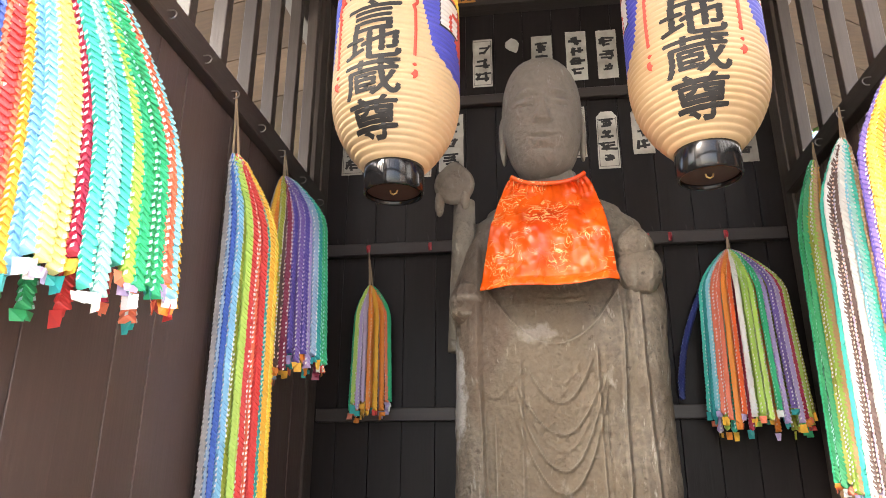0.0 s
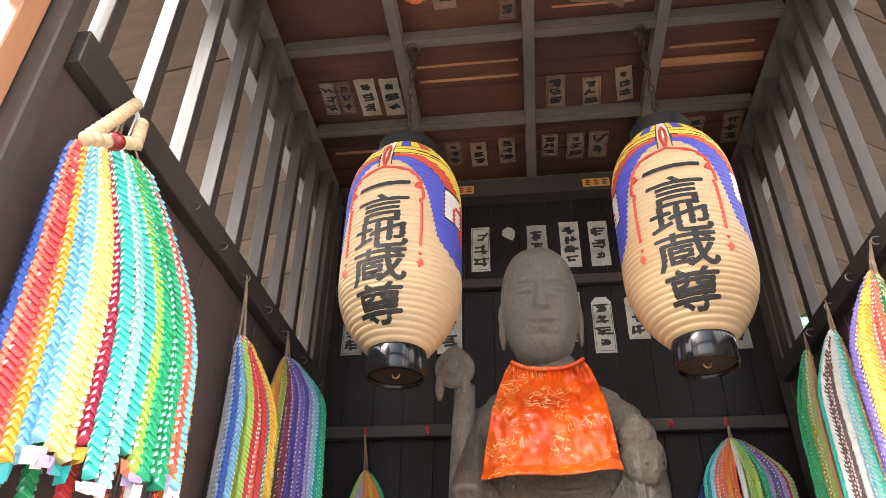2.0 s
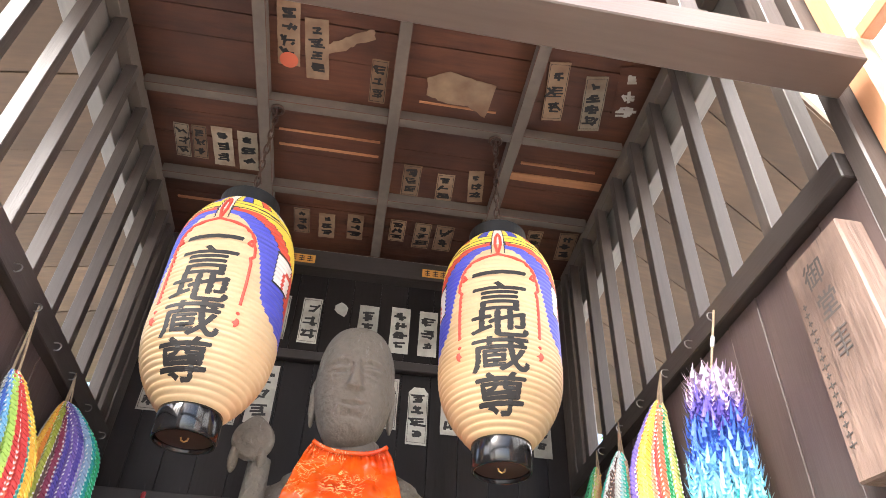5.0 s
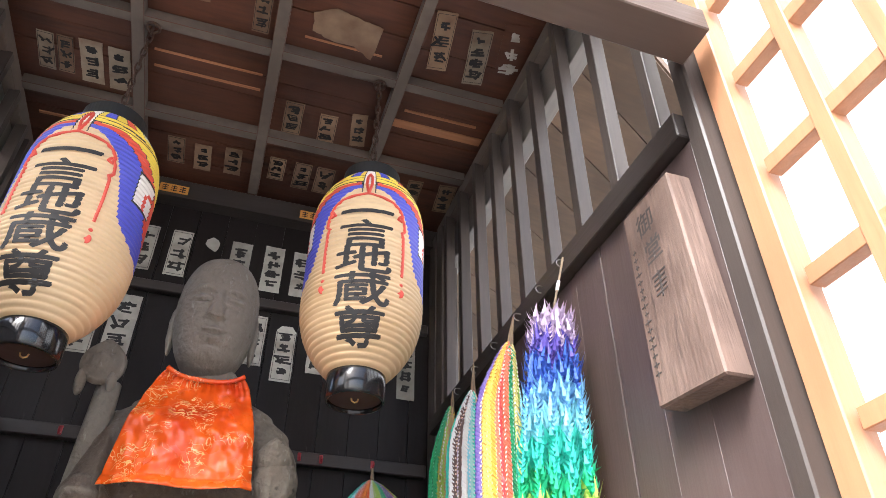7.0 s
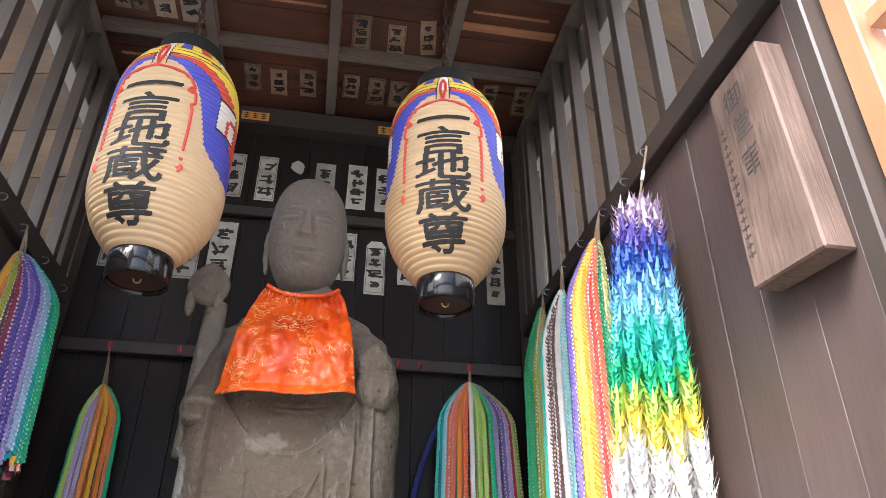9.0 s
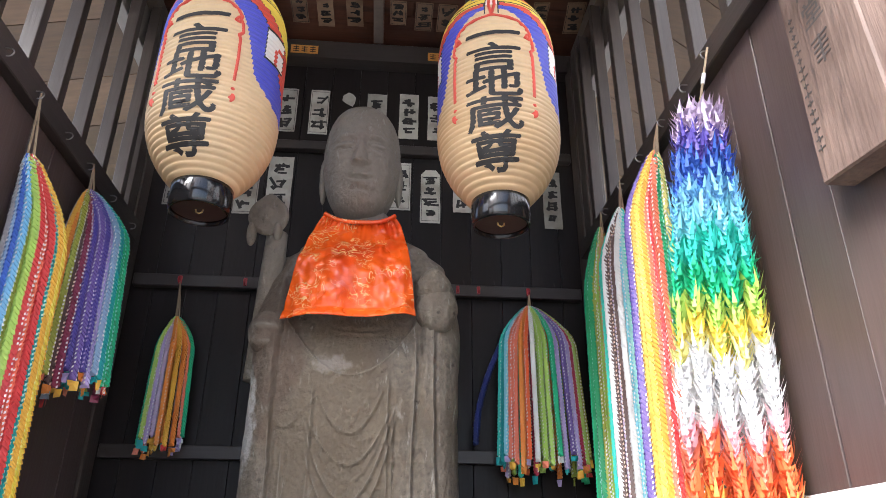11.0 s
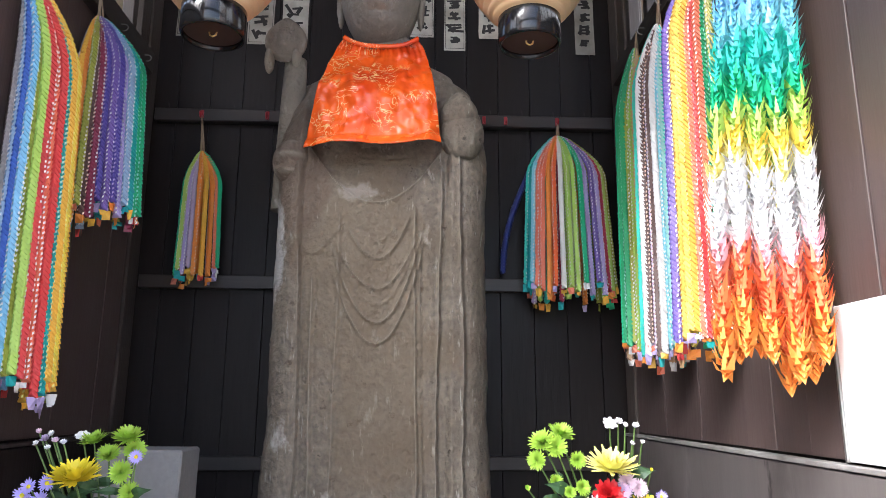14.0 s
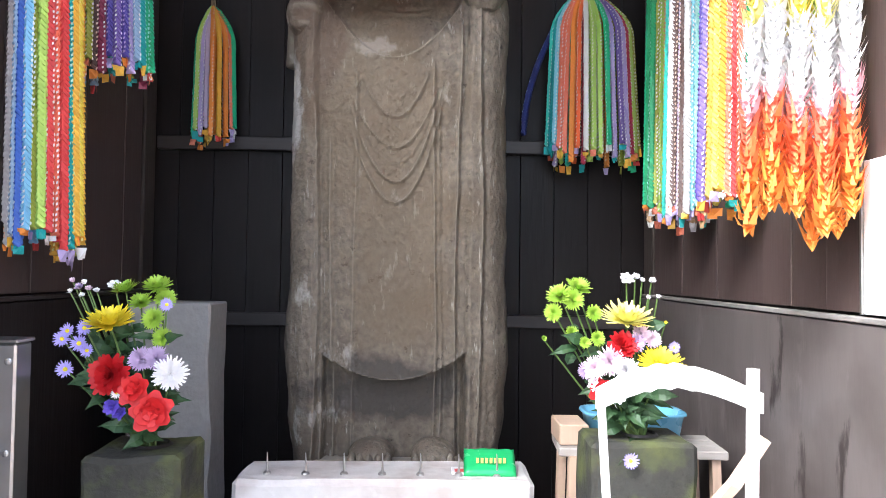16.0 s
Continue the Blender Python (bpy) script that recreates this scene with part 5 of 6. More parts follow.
for x in (0.305, -0.325):
    t = thing("paper_tag", (x, 3.11, 3.262), "small orange paper tag with black bars on the lintel", "paper tag", "orange lintel tags")
    part("paper", boxed(x - 0.062, x + 0.062, 3.1105, 3.1115, 3.240, 3.286), SLIPORANGE, t)
    k = bmesh.new()
    for q in range(3):
        cx = x - 0.038 + 0.038 * q
        for zz in (3.252, 3.263, 3.274):
            box(k, cx - 0.013, cx + 0.013, 3.1095, 3.1102, zz - 0.002, zz + 0.002)
        box(k, cx - 0.002, cx + 0.002, 3.1093, 3.1101, 3.247, 3.280)
    tagged(part("ink", k, INK, t), kind="stuff")

# ---- wooden plaque ----
pq = thing("wooden_plaque", (0.88, 1.40, 1.675), "thick weathered wooden plaque with brush writing on the wall", "plaque")
pb = boxed(0.850, 0.909, 1.334, 1.510, 1.697, 2.152, bevel=0.004)
for v in pb.verts:
    # the lower front corner is pulled down and forward, the board being warped
    if v.co.z < 1.9 and v.co.y < 1.42:
        v.co += Vector((0, -0.022, -0.018))
part("board", pb, PLAQUE, pq)
for ch, y, z, sz in (("御", 1.435, 2.085, 0.062), ("堂", 1.425, 2.010, 0.062)):
    g = glyph_mesh(ch, sz, 0.0006)
    bmesh.ops.transform(g, matrix=Matrix.Translation((0.8492, y, z)) @ Matrix.Rotation(radians(-90), 4, "Z") @ Matrix.Rotation(radians(90), 4, "X"), verts=g.verts)
    part("character", g, INKFADE, pq, "faded brush-written character")
wb = bmesh.new()
for k in range(5):
    z = 1.955 - 0.011 * k
    l = rnd.uniform(0.016, 0.026)
    box(wb, 0.8486, 0.8494, 1.425 - l, 1.425 + l, z - 0.002, z + 0.002)
box(wb, 0.8484, 0.8492, 1.422, 1.427, 1.900, 1.960)
for k in range(16):
    z = 2.045 - 0.019 * k
    l = rnd.uniform(0.006, 0.012)
    box(wb, 0.8486, 0.8494, 1.488 - l, 1.488 + l, z - 0.0014, z + 0.0014)
    box(wb, 0.8484, 0.8492, 1.487, 1.490, z - 0.006, z + 0.006)
tagged(part("ink", wb, INKFADE, pq, "faded column of small unreadable writing"), kind="stuff")

# ---- white notice board on the lower wall ----
nb = thing("notice_board", (0.90, 1.66, 0.932), "blank white board standing on the wall's ledge", "board")
part("sheet", boxed(0.896, 0.905, 1.48, 1.832, 0.934, 1.214, bevel=0.002), BOARDWHITE, nb)
part("edge", boxed(0.892, 0.9055, 1.832, 1.838, 0.933, 1.216), METAL, nb)


# ---- stone table with candle spikes ----
tb = thing("candle_table", (0.012, 2.23, 0.12), "bright white stone candle table with iron spikes before the statue", "table")
sm = boxed(-0.332, 0.352, 2.165, 2.345, 0.455, 0.530, bevel=0.012)
bmesh.ops.subdivide_edges(sm, edges=[e for e in sm.edges if e.calc_length() > 0.1], cuts=10)
for v in sm.verts:
    v.co += 0.005 * noise.noise_vector(v.co * 14)
part("slab", sm, WHITESTONE, tb)
part("pedestal", boxed(-0.29, 0.31, 2.185, 2.33, 0.12, 0.456, bevel=0.01), WHITESTONE, tb)
for k in range(7):
    x = -0.262 + 0.0885 * k
    s = bmesh.new()
    tube(s, [(x, 2.215, 0.529), (x + 0.001, 2.215, 0.548), (x, 2.215, 0.580)], 0.0042, 8, taper=0.0010)
    lathe(s, [(0.010, 0.0), (0.009, 0.006), (0.004, 0.010)], 10, (x, 2.215, 0.529))
    part("candle_spike", s, METAL, tb, "iron candle spike with wax")

# snack bag and small packet on the table
sn = thing("snack_bag", (0.255, 2.235, 0.535), "green foil snack bag with gold lettering bars", "snack bag")
gb = bmesh.new()
bmesh.ops.create_grid(gb, x_segments=16, y_segments=10, size=0.5)
top = gb.verts[:]
for v in top:
    x, y = v.co.x, v.co.y
    puff = 0.010 * (max(0, 1 - (2 * x) ** 4) * max(0, 1 - (2 * y) ** 4)) ** 0.5
    v.co = Vector((0.255 + x * 0.122 + 0.004 * y, 2.250 + y * 0.085, 0.553 + y * 0.036 + puff + 0.003 * noise.noise((x * 9, y * 9, 0))))
ex = bmesh.ops.extrude_face_region(gb, geom=gb.faces[:])
for v in [q for q in ex["geom"] if isinstance(q, bmesh.types.BMVert)]:
    v.co.z -= 0.010
    v.co.y += 0.006
bmesh.ops.recalc_face_normals(gb, faces=gb.faces)
part("bag", gb, GREENFOIL, sn, smooth=True)
gl = bmesh.new()
for k in range(7):
    box(gl, 0.222 + 0.0105 * k, 0.2285 + 0.0105 * k, 2.2250, 2.2262, 0.556, 0.568)
part("lettering_bars", gl, GOLDPAINT, sn)
pk = thing("packet", (0.20, 2.24, 0.531), "small red and white packet on the candle table", "packet")
part("card", boxed(0.165, 0.222, 2.215, 2.262, 0.5315, 0.537), CARDWHITE, pk)
part("red_print", boxed(0.172, 0.214, 2.220, 2.244, 0.5372, 0.5378), PAPER["red"], pk)

# brass bowl in front
bw = bmesh.new()
lathe(bw, [(0.045, 0.0), (0.075, 0.03), (0.088, 0.075), (0.091, 0.085), (0.086, 0.085), (0.082, 0.074), (0.068, 0.032), (0.0005, 0.008)], 40, (0.272, 1.93, 0.372))
solid("brass_bowl", bw, BRASS, "pale brass bowl on a small stand", "bowl", smooth=True)
bs = thing("bowl_stand", (0.272, 1.93, 0.12), "plain dark wooden stand under the brass bowl", "stand")
part("top", boxed(0.18, 0.364, 1.84, 2.02, 0.352, 0.3715, bevel=0.003), DARK, bs)
for dx, dy in ((-0.07, -0.07), (0.07, -0.07), (-0.07, 0.07), (0.07, 0.07)):
    part("leg", boxed(0.272 + dx - 0.012, 0.272 + dx + 0.012, 1.93 + dy - 0.012, 1.93 + dy + 0.012, 0.12, 0.351), DARK, bs)


# ---- stone vases with flowers ----
def stone_vase(x0, x1, y0, y1, z):
    bm = boxed(x0, x1, y0, y1, 0.12, z, bevel=0.010)
    bmesh.ops.subdivide_edges(bm, edges=[e for e in bm.edges if e.calc_length() > 0.08], cuts=8, use_grid_fill=True)
    for v in bm.verts:
        v.co += 0.007 * noise.noise_vector(v.co * 11)
    v = thing("stone_vase", ((x0 + x1) / 2, (y0 + y1) / 2, 0.12), "square mossy stone flower block on the floor", "vase", "stone flower blocks")
    part("block", bm, MOSS, v, smooth=False)
    h = bmesh.new()
    lathe(h, [(0.042, 0.003), (0.036, 0.008), (0.034, 0.002)], 20, ((x0 + x1) / 2 + 0.01, (y0 + y1) / 2, z))
    part("opening", h, BLACKRING, v)


stone_vase(-0.565, -0.375, 1.95, 2.13, 0.636)
stone_vase(0.450, 0.668, 2.03, 2.19, 0.650)


def petal(bm, c, d, up, length, width, curl, segs=3):
    side = d.cross(up).normalized()
    prev = None
    for k in range(segs + 1):
        t = k / segs
        p = c + d * length * t + up * (curl * length * t * t)
        w = width * (0.35 + 0.65 * math.sin(min(1, t * 1.25 + 0.1) * math.pi * 0.62)) * (0.35 if k == segs else 1)
        row = (bm.verts.new(p - side * w / 2 + up * w * 0.12), bm.verts.new(p + side * w / 2 + up * w * 0.12))
        if prev:
            bm.faces.new((prev[0], prev[1], row[1], row[0]))
        prev = row


def bloom(parent, c, facing, radius, kind, colour, r):
    """kind: mum (many narrow petals), rose (few broad ones), daisy, button."""
    bm = bmesh.new()
    c, f = Vector(c), Vector(facing).normalized()
    a = f.orthogonal().normalized()
    b = f.cross(a)
    plan = dict(mum=((38, 1.0, 0.10, 0.17), (36, 0.88, 0.42, 0.17), (30, 0.72, 0.8, 0.18), (22, 0.52, 1.3, 0.20), (12, 0.32, 2.2, 0.24)),
                rose=((7, 1.0, 0.05, 0.75), (7, 0.82, 0.40, 0.70), (5, 0.58, 0.9, 0.95), (4, 0.36, 1.6, 0.95)),
                carnation=((22, 1.0, 0.1, 0.36), (22, 0.9, 0.45, 0.36), (20, 0.76, 0.85, 0.36), (16, 0.60, 1.4, 0.36), (12, 0.42, 2.4, 0.36)),
                daisy=((18, 1.0, 0.12, 0.22),), button=((10, 1.0, 0.8, 0.5), (8, 0.7, 1.6, 0.5)))[kind]
    for n, rad, lift, wd in plan:
        ph = r.uniform(0, 6)
        for k in range(n):
            t = ph + 2 * math.pi * k / n + r.uniform(-0.08, 0.08)
            rl = radius * rad * r.uniform(0.88, 1.08)
            d = (a * math.cos(t) + b * math.sin(t) + f * lift * r.uniform(0.8, 1.2)).normalized()
            petal(bm, c, d, (f - d * f.dot(d)).normalized() if abs(f.dot(d)) < 0.99 else a, rl, radius * wd, r.uniform(0.05, 0.35))
    ob = part("bloom", bm, PETALS[colour], parent)
    if kind == "daisy":
        e = bmesh.new()
        ball(e, c + f * radius * 0.12, radius * 0.24, 10, 8)
        part("flower_eye", e, PETALS["yellow"], ob)


def leaf(bm, base, tip, w, r):
    base, tip = Vector(base), Vector(tip)
    d = tip - base
    side = d.cross(Vector((0, -1, 0.4))).normalized()
    nrm = side.cross(d).normalized()
    rows = []
    n = 5
    for k in range(n + 1):
        t = k / n
        p = base + d * t + nrm * d.length * 0.18 * math.sin(t * math.pi) + Vector((0, 0, -0.012 * t * t))
        ww = w * math.sin(min(1, t * 1.05 + 0.03) * math.pi) ** 0.8 * (1 + 0.25 * (k % 2))
        rows.append((bm.verts.new(p - side * ww / 2), bm.verts.new(p + nrm * -0.003), bm.verts.new(p + side * ww / 2)))
    for q, s in zip(rows, rows[1:]):
        bm.faces.new((q[0], q[1], s[1], s[0]))
        bm.faces.new((q[1], q[2], s[2], s[1]))


def bouquet(base, blooms, leaves, seed, label):
    r = random.Random(seed)
    B = thing("flower_bouquet", base, label, "flowers", "flower bouquets")
    base = Vector(base)
    for x, y, z, rad, kind, col, face in blooms:
        c = Vector((x, y, z))
        bloom(B, c, face, rad, kind, col, r)
        s = bmesh.new()
        mid = base * 0.45 + c * 0.55 + Vector((0, 0.02, -0.02))
        tube(s, [base + Vector((r.uniform(-0.02, 0.02), r.uniform(-0.015, 0.015), -0.015)), mid, c - Vector(face).normalized() * rad * 0.1], 0.0030, 5, taper=0.0018)
        part("stem", s, STEM, B)
    for k in range(leaves):
        t = r.uniform(0.15, 0.75)
        x, y, z, *_ = r.choice(blooms)
        p = base.lerp(Vector((x, y, z)), t) + Vector((0, 0.012, 0))
        a = r.uniform(0, 6.28)
        tip = p + Vector((math.cos(a) * 0.065, -0.02 + 0.03 * math.sin(a), r.uniform(-0.015, 0.045)))
        m = bmesh.new()
        leaf(m, p, tip, r.uniform(0.014, 0.028), r)
        part("leaf", m, LEAF, B)


F = (0.1, -1, 0.25)
U = (0.1, -0.8, 0.8)
bouquet((-0.470, 2.04, 0.640), [
    (-0.528, 1.99, 0.887, 0.052, "mum", "yellow", (0, -0.40, 1)),
    (-0.513, 2.02, 0.955, 0.030, "mum", "green", (-0.2, -0.35, 1)), (-0.452, 2.03, 0.962, 0.031, "mum", "green", (0.1, -0.6, 1)), (-0.437, 2.03, 0.938, 0.024, "mum", "green", (0.5, -0.8, 0.5)),
    (-0.486, 2.03, 0.930, 0.024, "mum", "green", U), (-0.455, 2.02, 0.898, 0.024, "mum", "green", F), (-0.436, 2.02, 0.860, 0.022, "mum", "green", F),
    (-0.519, 1.975, 0.790, 0.044, "carnation", "red", (-0.1, -1, 0.2)), (-0.468, 1.965, 0.764, 0.034, "rose", "scarlet", F), (-0.433, 1.965, 0.722, 0.043, "rose", "scarlet", (0.2, -1, 0.1)),
    (-0.405, 1.98, 0.792, 0.036, "mum", "white", (0.4, -1, 0.3)), (-0.465, 1.99, 0.820, 0.026, "mum", "lilac", F), (-0.436, 1.99, 0.822, 0.026, "mum", "lilac", F),
    (-0.512, 1.975, 0.728, 0.024, "button", "blue", F), (-0.500, 1.98, 0.715, 0.020, "button", "blue", F),
    (-0.628, 2.0, 0.858, 0.018, "daisy", "aster", F), (-0.618, 2.0, 0.874, 0.016, "daisy", "aster", F), (-0.594, 2.0, 0.849, 0.019, "daisy", "aster", F), (-0.620, 2.0, 0.797, 0.019, "daisy", "aster", F),
    (-0.584, 2.0, 0.880, 0.017, "daisy", "aster", F), (-0.578, 2.0, 0.835, 0.015, "daisy", "aster", F), (-0.425, 2.01, 0.928, 0.015, "daisy", "aster", F), (-0.500, 1.96, 0.758, 0.012, "daisy", "white", F),
    (-0.620, 2.02, 0.972, 0.010, "button", "pinkwhite", U), (-0.606, 2.02, 0.958, 0.013, "button", "lilac", U), (-0.596, 2.02, 0.968, 0.010, "button", "white", U), (-0.586, 2.02, 0.956, 0.011, "button", "pinkwhite", U),
    (-0.571, 2.02, 0.952, 0.010, "button", "white", U), (-0.624, 2.02, 0.950, 0.009, "button", "white", U), (-0.600, 2.02, 0.942, 0.009, "button", "white", U), (-0.540, 2.03, 0.966, 0.014, "rose", "white", U)],
    110, 31, "mixed yellow, red, white and green flowers in a stone block")
bouquet((0.560, 2.11, 0.655), [
    (0.533, 2.08, 0.898, 0.060, "mum", "lemon", (0, -0.35, 1)),
    (0.433, 2.11, 0.968, 0.030, "mum", "green", (0.2, -0.6, 0.9)), (0.392, 2.10, 0.952, 0.030, "mum", "green", (-0.4, -0.7, 0.7)), (0.418, 2.09, 0.944, 0.026, "mum", "green", F), (0.377, 2.09, 0.916, 0.022, "mum", "green", (-0.4, -0.9, 0.2)),
    (0.358, 2.11, 0.858, 0.010, "button", "green", F), (0.418, 2.10, 0.872, 0.016, "mum", "green", F), (0.466, 2.10, 0.915, 0.020, "mum", "green", F), (0.472, 2.09, 0.861, 0.018, "mum", "green", F), (0.445, 2.09, 0.852, 0.014, "mum", "green", F),
    (0.519, 2.06, 0.848, 0.034, "carnation", "red", (-0.1, -0.9, 0.5)), (0.560, 2.07, 0.874, 0.022, "mum", "pinkwhite", F), (0.585, 2.07, 0.862, 0.020, "mum", "pinkwhite", F), (0.548, 2.06, 0.855, 0.020, "mum", "lilac", F),
    (0.596, 2.05, 0.806, 0.050, "mum", "yellow", (0, -0.6, 0.9)), (0.490, 2.05, 0.818, 0.034, "mum", "pinkwhite", F), (0.458, 2.05, 0.803, 0.026, "mum", "pinkwhite", (-0.3, -1, 0.2)), (0.440, 2.06, 0.795, 0.020, "mum", "lilac", F), (0.520, 2.04, 0.800, 0.030, "mum", "white", F),
    (0.470, 2.05, 0.755, 0.030, "rose", "scarlet", F), (0.455, 2.05, 0.770, 0.016, "rose", "pinkwhite", F), (0.505, 2.04, 0.745, 0.016, "rose", "white", F),
    (0.541, 2.11, 0.990, 0.018, "rose", "white", U), (0.560, 2.11, 0.992, 0.013, "button", "white", U), (0.575, 2.11, 0.985, 0.010, "button", "white", U), (0.596, 2.11, 0.984, 0.012, "button", "white", U), (0.610, 2.11, 0.950, 0.009, "button", "white", U), (0.585, 2.10, 0.948, 0.009, "button", "white", U), (0.620, 2.09, 0.896, 0.006, "button", "yellow", U),
    (0.632, 2.07, 0.846, 0.014, "daisy", "aster", F), (0.525, 2.02, 0.618, 0.018, "daisy", "aster", (0, -1, 0.1))],
    100, 32, "mixed lemon, green, pink and red flowers in a stone block")

# ---- stone slab and steel box ----
sl = boxed(-0.735, -0.505, 2.56, 2.72, 0.12, 0.905, bevel=0.006)
bmesh.ops.subdivide_edges(sl, edges=[e for e in sl.edges if e.calc_length() > 0.1], cuts=10, use_grid_fill=True)
for v in sl.verts:
    if v.co.x > -0.52:
        v.co.x += 0.010 * noise.noise(v.co * 9) + 0.010 * (0.9 - v.co.z)
        v.co.y += 0.006 * noise.noise(v.co * 13)
solid("stone_slab", sl, GREYSTONE, "upright grey granite slab with rough edges", "slab")
mb = thing("steel_box", (-0.78, 2.0, 0.12), "shallow grey steel box with rivets beside the wall", "box")
part("body", boxed(-0.885, -0.662, 1.90, 1.955, 0.12, 0.858, bevel=0.004), METAL, mb)
part("lid", boxed(-0.887, -0.658, 1.896, 1.959, 0.859, 0.866, bevel=0.002), METAL, mb)
for z in (0.25, 0.48, 0.655, 0.825):
    rv = bmesh.new()
    ball(rv, (-0.676, 1.8995, z), (0.007, 0.003, 0.007), 10, 6)
    part("rivet", rv, METAL, mb)

# ---- low bench with tub ----
bn = thing("wooden_bench", (0.65, 2.42, 0.12), "low greyed wooden bench behind the stone block", "bench")
bt = bmesh.new()
for k in range(3):
    box(bt, 0.445, 0.865, 2.335 + 0.062 * k, 2.392 + 0.062 * k, 0.540, 0.562, bevel=0.003)
bmesh.ops.rotate(bt, cent=(0.65, 2.42, 0.55), matrix=Matrix.Rotation(radians(-4), 3, "Z"), verts=bt.verts)
part("top", bt, GREYWOOD, bn)
for x in (0.475, 0.835):
    for y in (2.35, 2.50):
        l = bmesh.new()
        tube(l, [(x - 0.012 * (1 if x < 0.6 else -1), y, 0.12), (x, y, 0.542)], 0.016, 4)
        part("leg", l, TANWOOD, bn)
wk = boxed(0.445, 0.52, 2.37, 2.50, 0.5635, 0.615, bevel=0.003)
solid("wood_block", wk, TANWOOD, "short tan wooden block on the bench", "wood block")
tbm = bmesh.new()
rings = []
for wx, wy, z in ((0.115, 0.060, 0.564), (0.128, 0.070, 0.632), (0.136, 0.078, 0.636), (0.134, 0.076, 0.642), (0.122, 0.064, 0.640), (0.110, 0.056, 0.572)):
    rings.append([tbm.verts.new((0.650 + wx * math.copysign(abs(math.cos(a)) ** 0.5, math.cos(a)), 2.44 + wy * math.copysign(abs(math.sin(a)) ** 0.5, math.sin(a)), z)) for a in [2 * math.pi * k / 32 for k in range(32)]])
for a, b in zip(rings, rings[1:]):
    for k in range(32):
        tbm.faces.new((a[k], a[(k + 1) % 32], b[(k + 1) % 32], b[k]))
tbm.faces.new(rings[0][::-1]), tbm.faces.new(rings[-1])
solid("plastic_tub", tbm, BLUEPLASTIC, "pale blue plastic tub on the bench", "tub", smooth=True)
solid("card_box", boxed(0.585, 0.665, 2.40, 2.47, 0.575, 0.668, bevel=0.002), CARDWHITE, "small white card box in the blue tub", "box")


# ---- white folding chair ----
def folding_chair():
    C = thing("folding_chair", (0.545, 1.80, 0.12), "white-painted wooden folding chair, back towards the opening", "chair")
    y = 1.80
    bm = bmesh.new()
    n = 24
    quads = []
    for i in range(n + 1):
        t = i / n
        x = 0.402 + 0.290 * t
        arch = 0.038 * math.sin(math.pi * min(1, t * 1.02)) - 0.004 * t
        hgt = 0.036 + 0.006 * math.sin(math.pi * t)
        notch = 0.0025 * math.sin(t * 52) * (1 if 0.25 < t < 0.6 else 0)
        yy = y + 0.018 * math.sin(math.pi * t)
        z0 = 0.765 + arch + notch
        quads.append([bm.verts.new(p) for p in ((x, yy - 0.010, z0), (x, yy + 0.010, z0), (x, yy + 0.010, z0 + hgt), (x, yy - 0.010, z0 + hgt))])
    for a, b in zip(quads, quads[1:]):
        for k in range(4):
            bm.faces.new((a[k], a[(k + 1) % 4], b[(k + 1) % 4], b[k]))
    bm.faces.new(quads[0]), bm.faces.new(quads[-1][::-1])
    bmesh.ops.recalc_face_normals(bm, faces=bm.faces)
    part("backrest", bm, WHITEPAINT, C)
    for pts, m in (([(0.409, y + 0.004, 0.800), (0.413, y - 0.03, 0.60), (0.424, y - 0.10, 0.12)], WHITEPAINT), ([(0.680, y + 0.004, 0.838), (0.662, y - 0.03, 0.60), (0.640, y - 0.10, 0.12)], WHITEPAINT)):
        l = bmesh.new()
        tube(l, pts, 0.0085 if pts[0][0] < 0.5 else 0.0115, 4)
        part("leg", l, m, C)
    l = bmesh.new()
    tube(l, [(0.688, y - 0.022, 0.722), (0.640, y - 0.01, 0.640), (0.560, y + 0.10, 0.47)], 0.0125, 4)
    part("brace", l, TANWOOD, C, "bare tan wooden brace")
    for x in (0.43, 0.655):
        l = bmesh.new()
        tube(l, [(x, y - 0.04, 0.50), (x, y + 0.25, 0.12)], 0.011, 4)
        part("leg", l, WHITEPAINT, C)
    for k in range(5):
        part("seat_slat", boxed(0.432, 0.656, y - 0.03 + 0.056 * k, y + 0.018 + 0.056 * k, 0.500, 0.514, bevel=0.002), WHITEPAINT, C)


folding_chair()


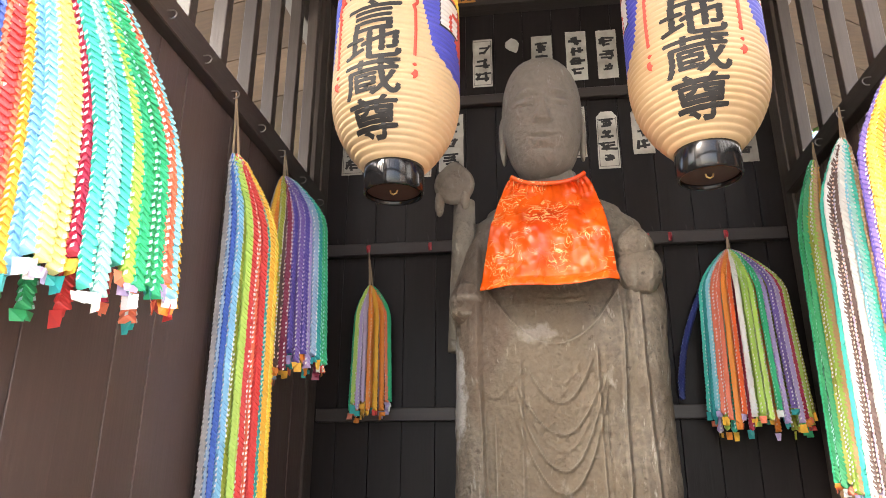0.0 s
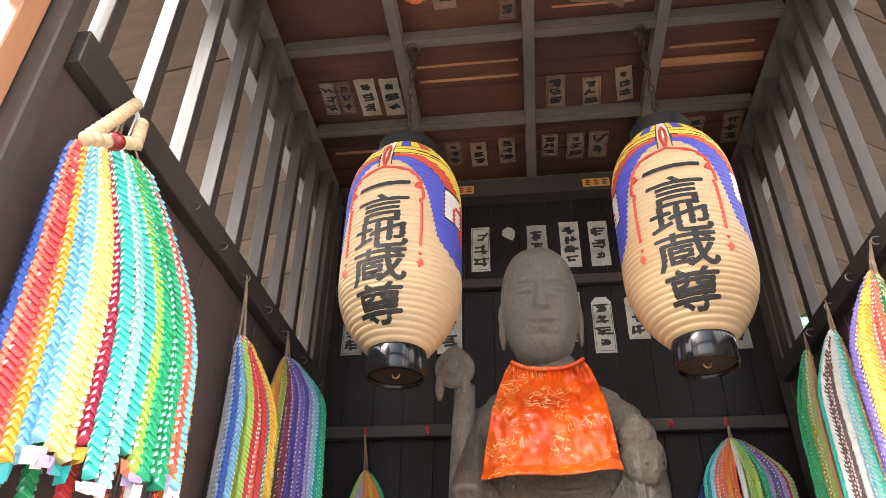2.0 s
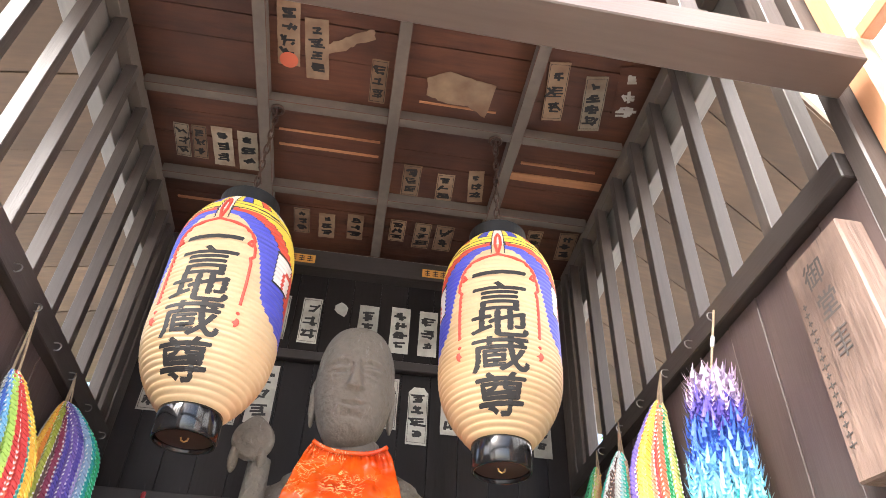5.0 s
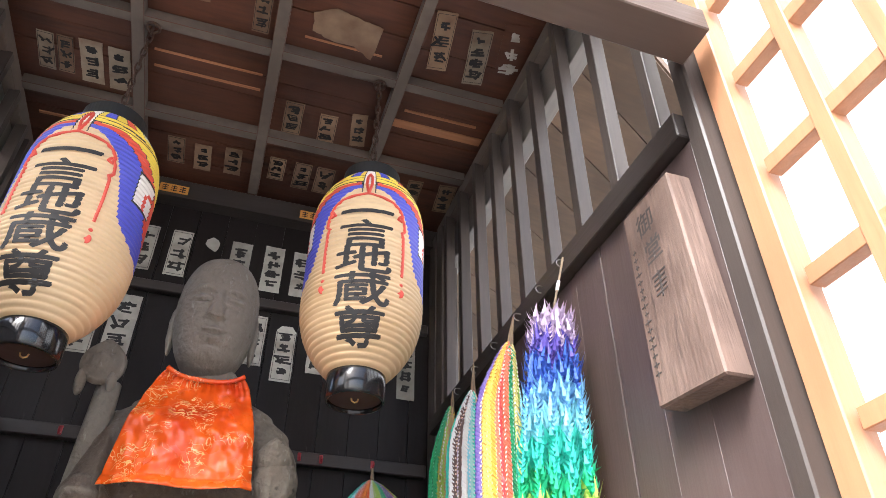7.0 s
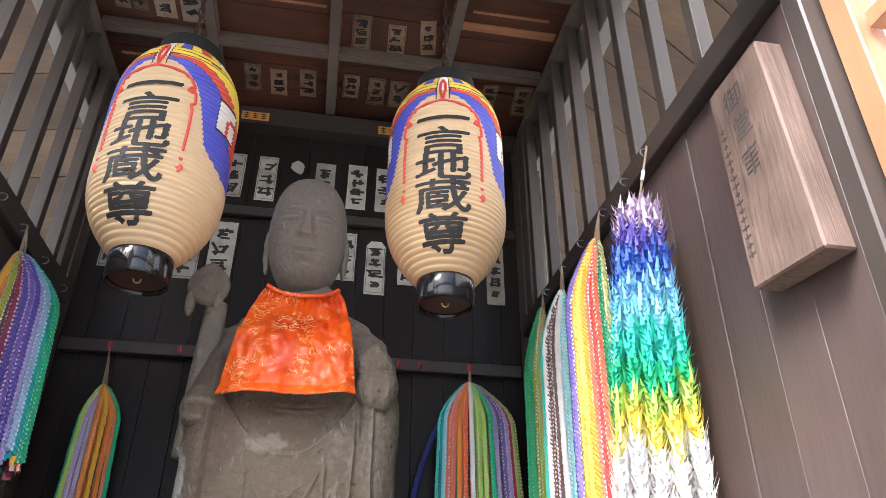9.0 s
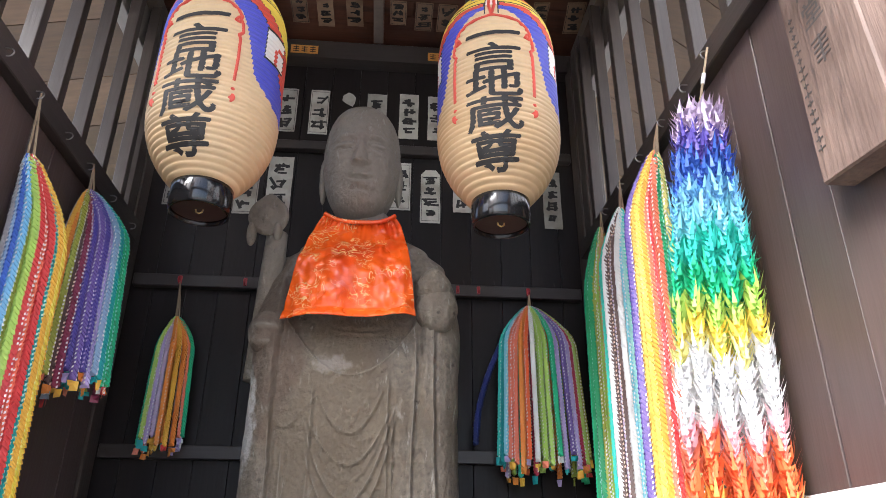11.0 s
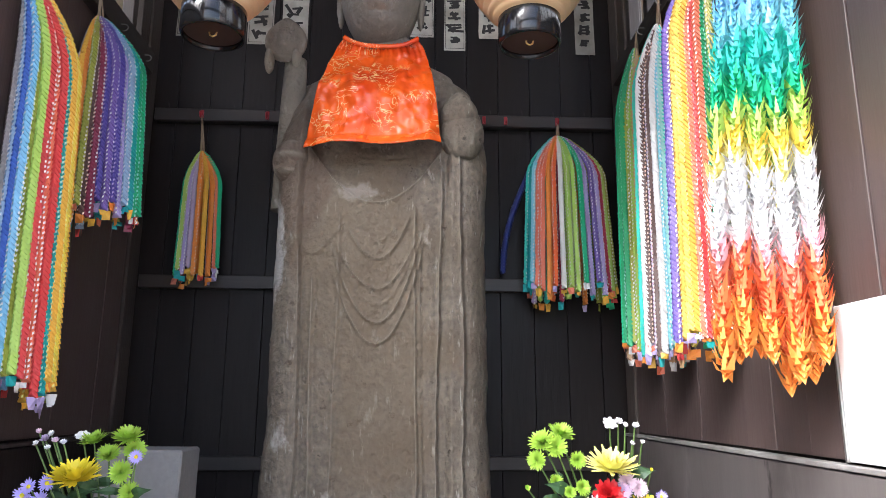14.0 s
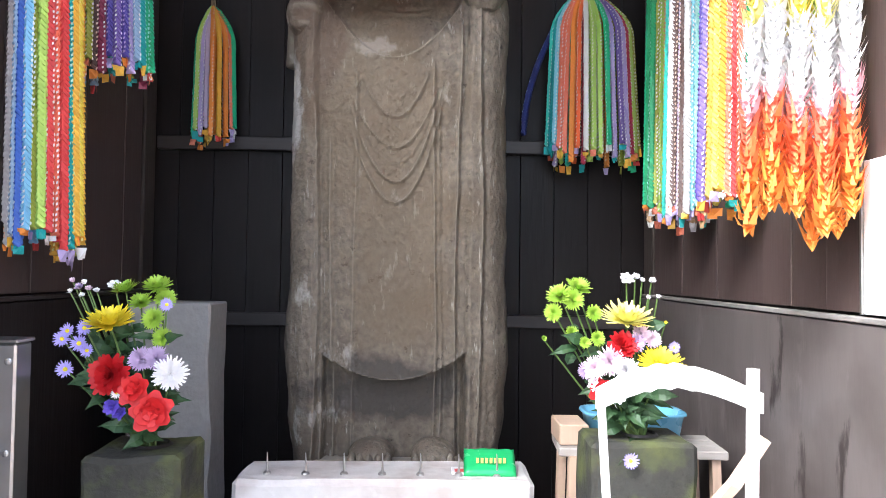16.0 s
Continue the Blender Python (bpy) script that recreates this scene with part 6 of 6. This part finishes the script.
# ---- leaves outside, seen low between the bars ----
for s, cx, cy, cz in ((-1, -1.95, 5.3, 3.35), (1, 2.05, 5.3, 3.35)):
    T = thing("shrub", (cx, cy, 0), "leafy green shrub behind the shrine", "shrub", "shrubs outside")
    r = random.Random(50 + s)
    tr = bmesh.new()
    tube(tr, [(cx, cy, 0), (cx + 0.05, cy, 1.4), (cx, cy + 0.1, 2.9)], 0.06, 8, taper=0.02)
    for q in range(10):
        z = r.uniform(1.6, 2.8)
        a = r.uniform(0, 6.28)
        tube(tr, [(cx, cy + 0.05, z), (cx + 0.3 * math.cos(a), cy + 0.3 * math.sin(a), z + 0.35)], 0.015, 5, taper=0.004)
    part("trunk", tr, TANWOOD, T)
    lv = bmesh.new()
    for q in range(1500):
        while True:
            p = Vector((r.uniform(-1, 1), r.uniform(-1, 1), r.uniform(-1, 1)))
            if p.length < 1 and noise.noise(p * 2.3 + Vector((s, 0, 0))) > -0.12:
                break
        p = Vector((cx + p.x * 0.55, cy + p.y * 0.55, cz - 0.35 + p.z * 0.75))
        d = Vector((r.uniform(-1, 1), r.uniform(-1, 1), r.uniform(-1, 0.4))).normalized()
        sd = d.orthogonal().normalized()
        L = r.uniform(0.04, 0.08)
        vs = [lv.verts.new(v) for v in (p, p + d * L * 0.5 + sd * L * 0.25, p + d * L, p + d * L * 0.5 - sd * L * 0.25)]
        lv.faces.new(vs)
    part("crown", lv, FOLIAGE, T)

# ---- wall planks, each a piece of its wall ----
def planks(wall, axis, fixed, start, stop, width, z0, z1, thick):
    n = round((stop - start) / width)
    w = (stop - start) / n
    me = None
    for k in range(n):
        c = start + w * (k + 0.5)
        if me is None:
            bm = boxed(-w / 2 + 0.0008, w / 2 - 0.0008, -thick / 2, thick / 2, z0, z1, bevel=0.0012)
            if axis == "y":
                bmesh.ops.rotate(bm, cent=(0, 0, 0), matrix=Matrix.Rotation(radians(90), 3, "Z"), verts=bm.verts)
            # side planks lighter, back planks near-black: the back wall's shade is in the colour
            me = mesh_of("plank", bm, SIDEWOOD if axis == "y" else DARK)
        ob = new("plank", me)
        off = ((k * 37) % 11 - 5) * 0.0004
        ob.location = (c, fixed + off, 0) if axis == "x" else (fixed + off, c, 0)
        ob.parent = wall


planks(wall_back, "x", 3.209, -0.955, 0.955, 0.128, 0.13, 3.24, 0.016)
planks(wall_left, "y", -0.919, 1.305, 3.06, 0.134, 0.935, 2.234, 0.016)
planks(wall_right, "y", 0.919, 1.305, 3.06, 0.134, 0.935, 2.234, 0.016)
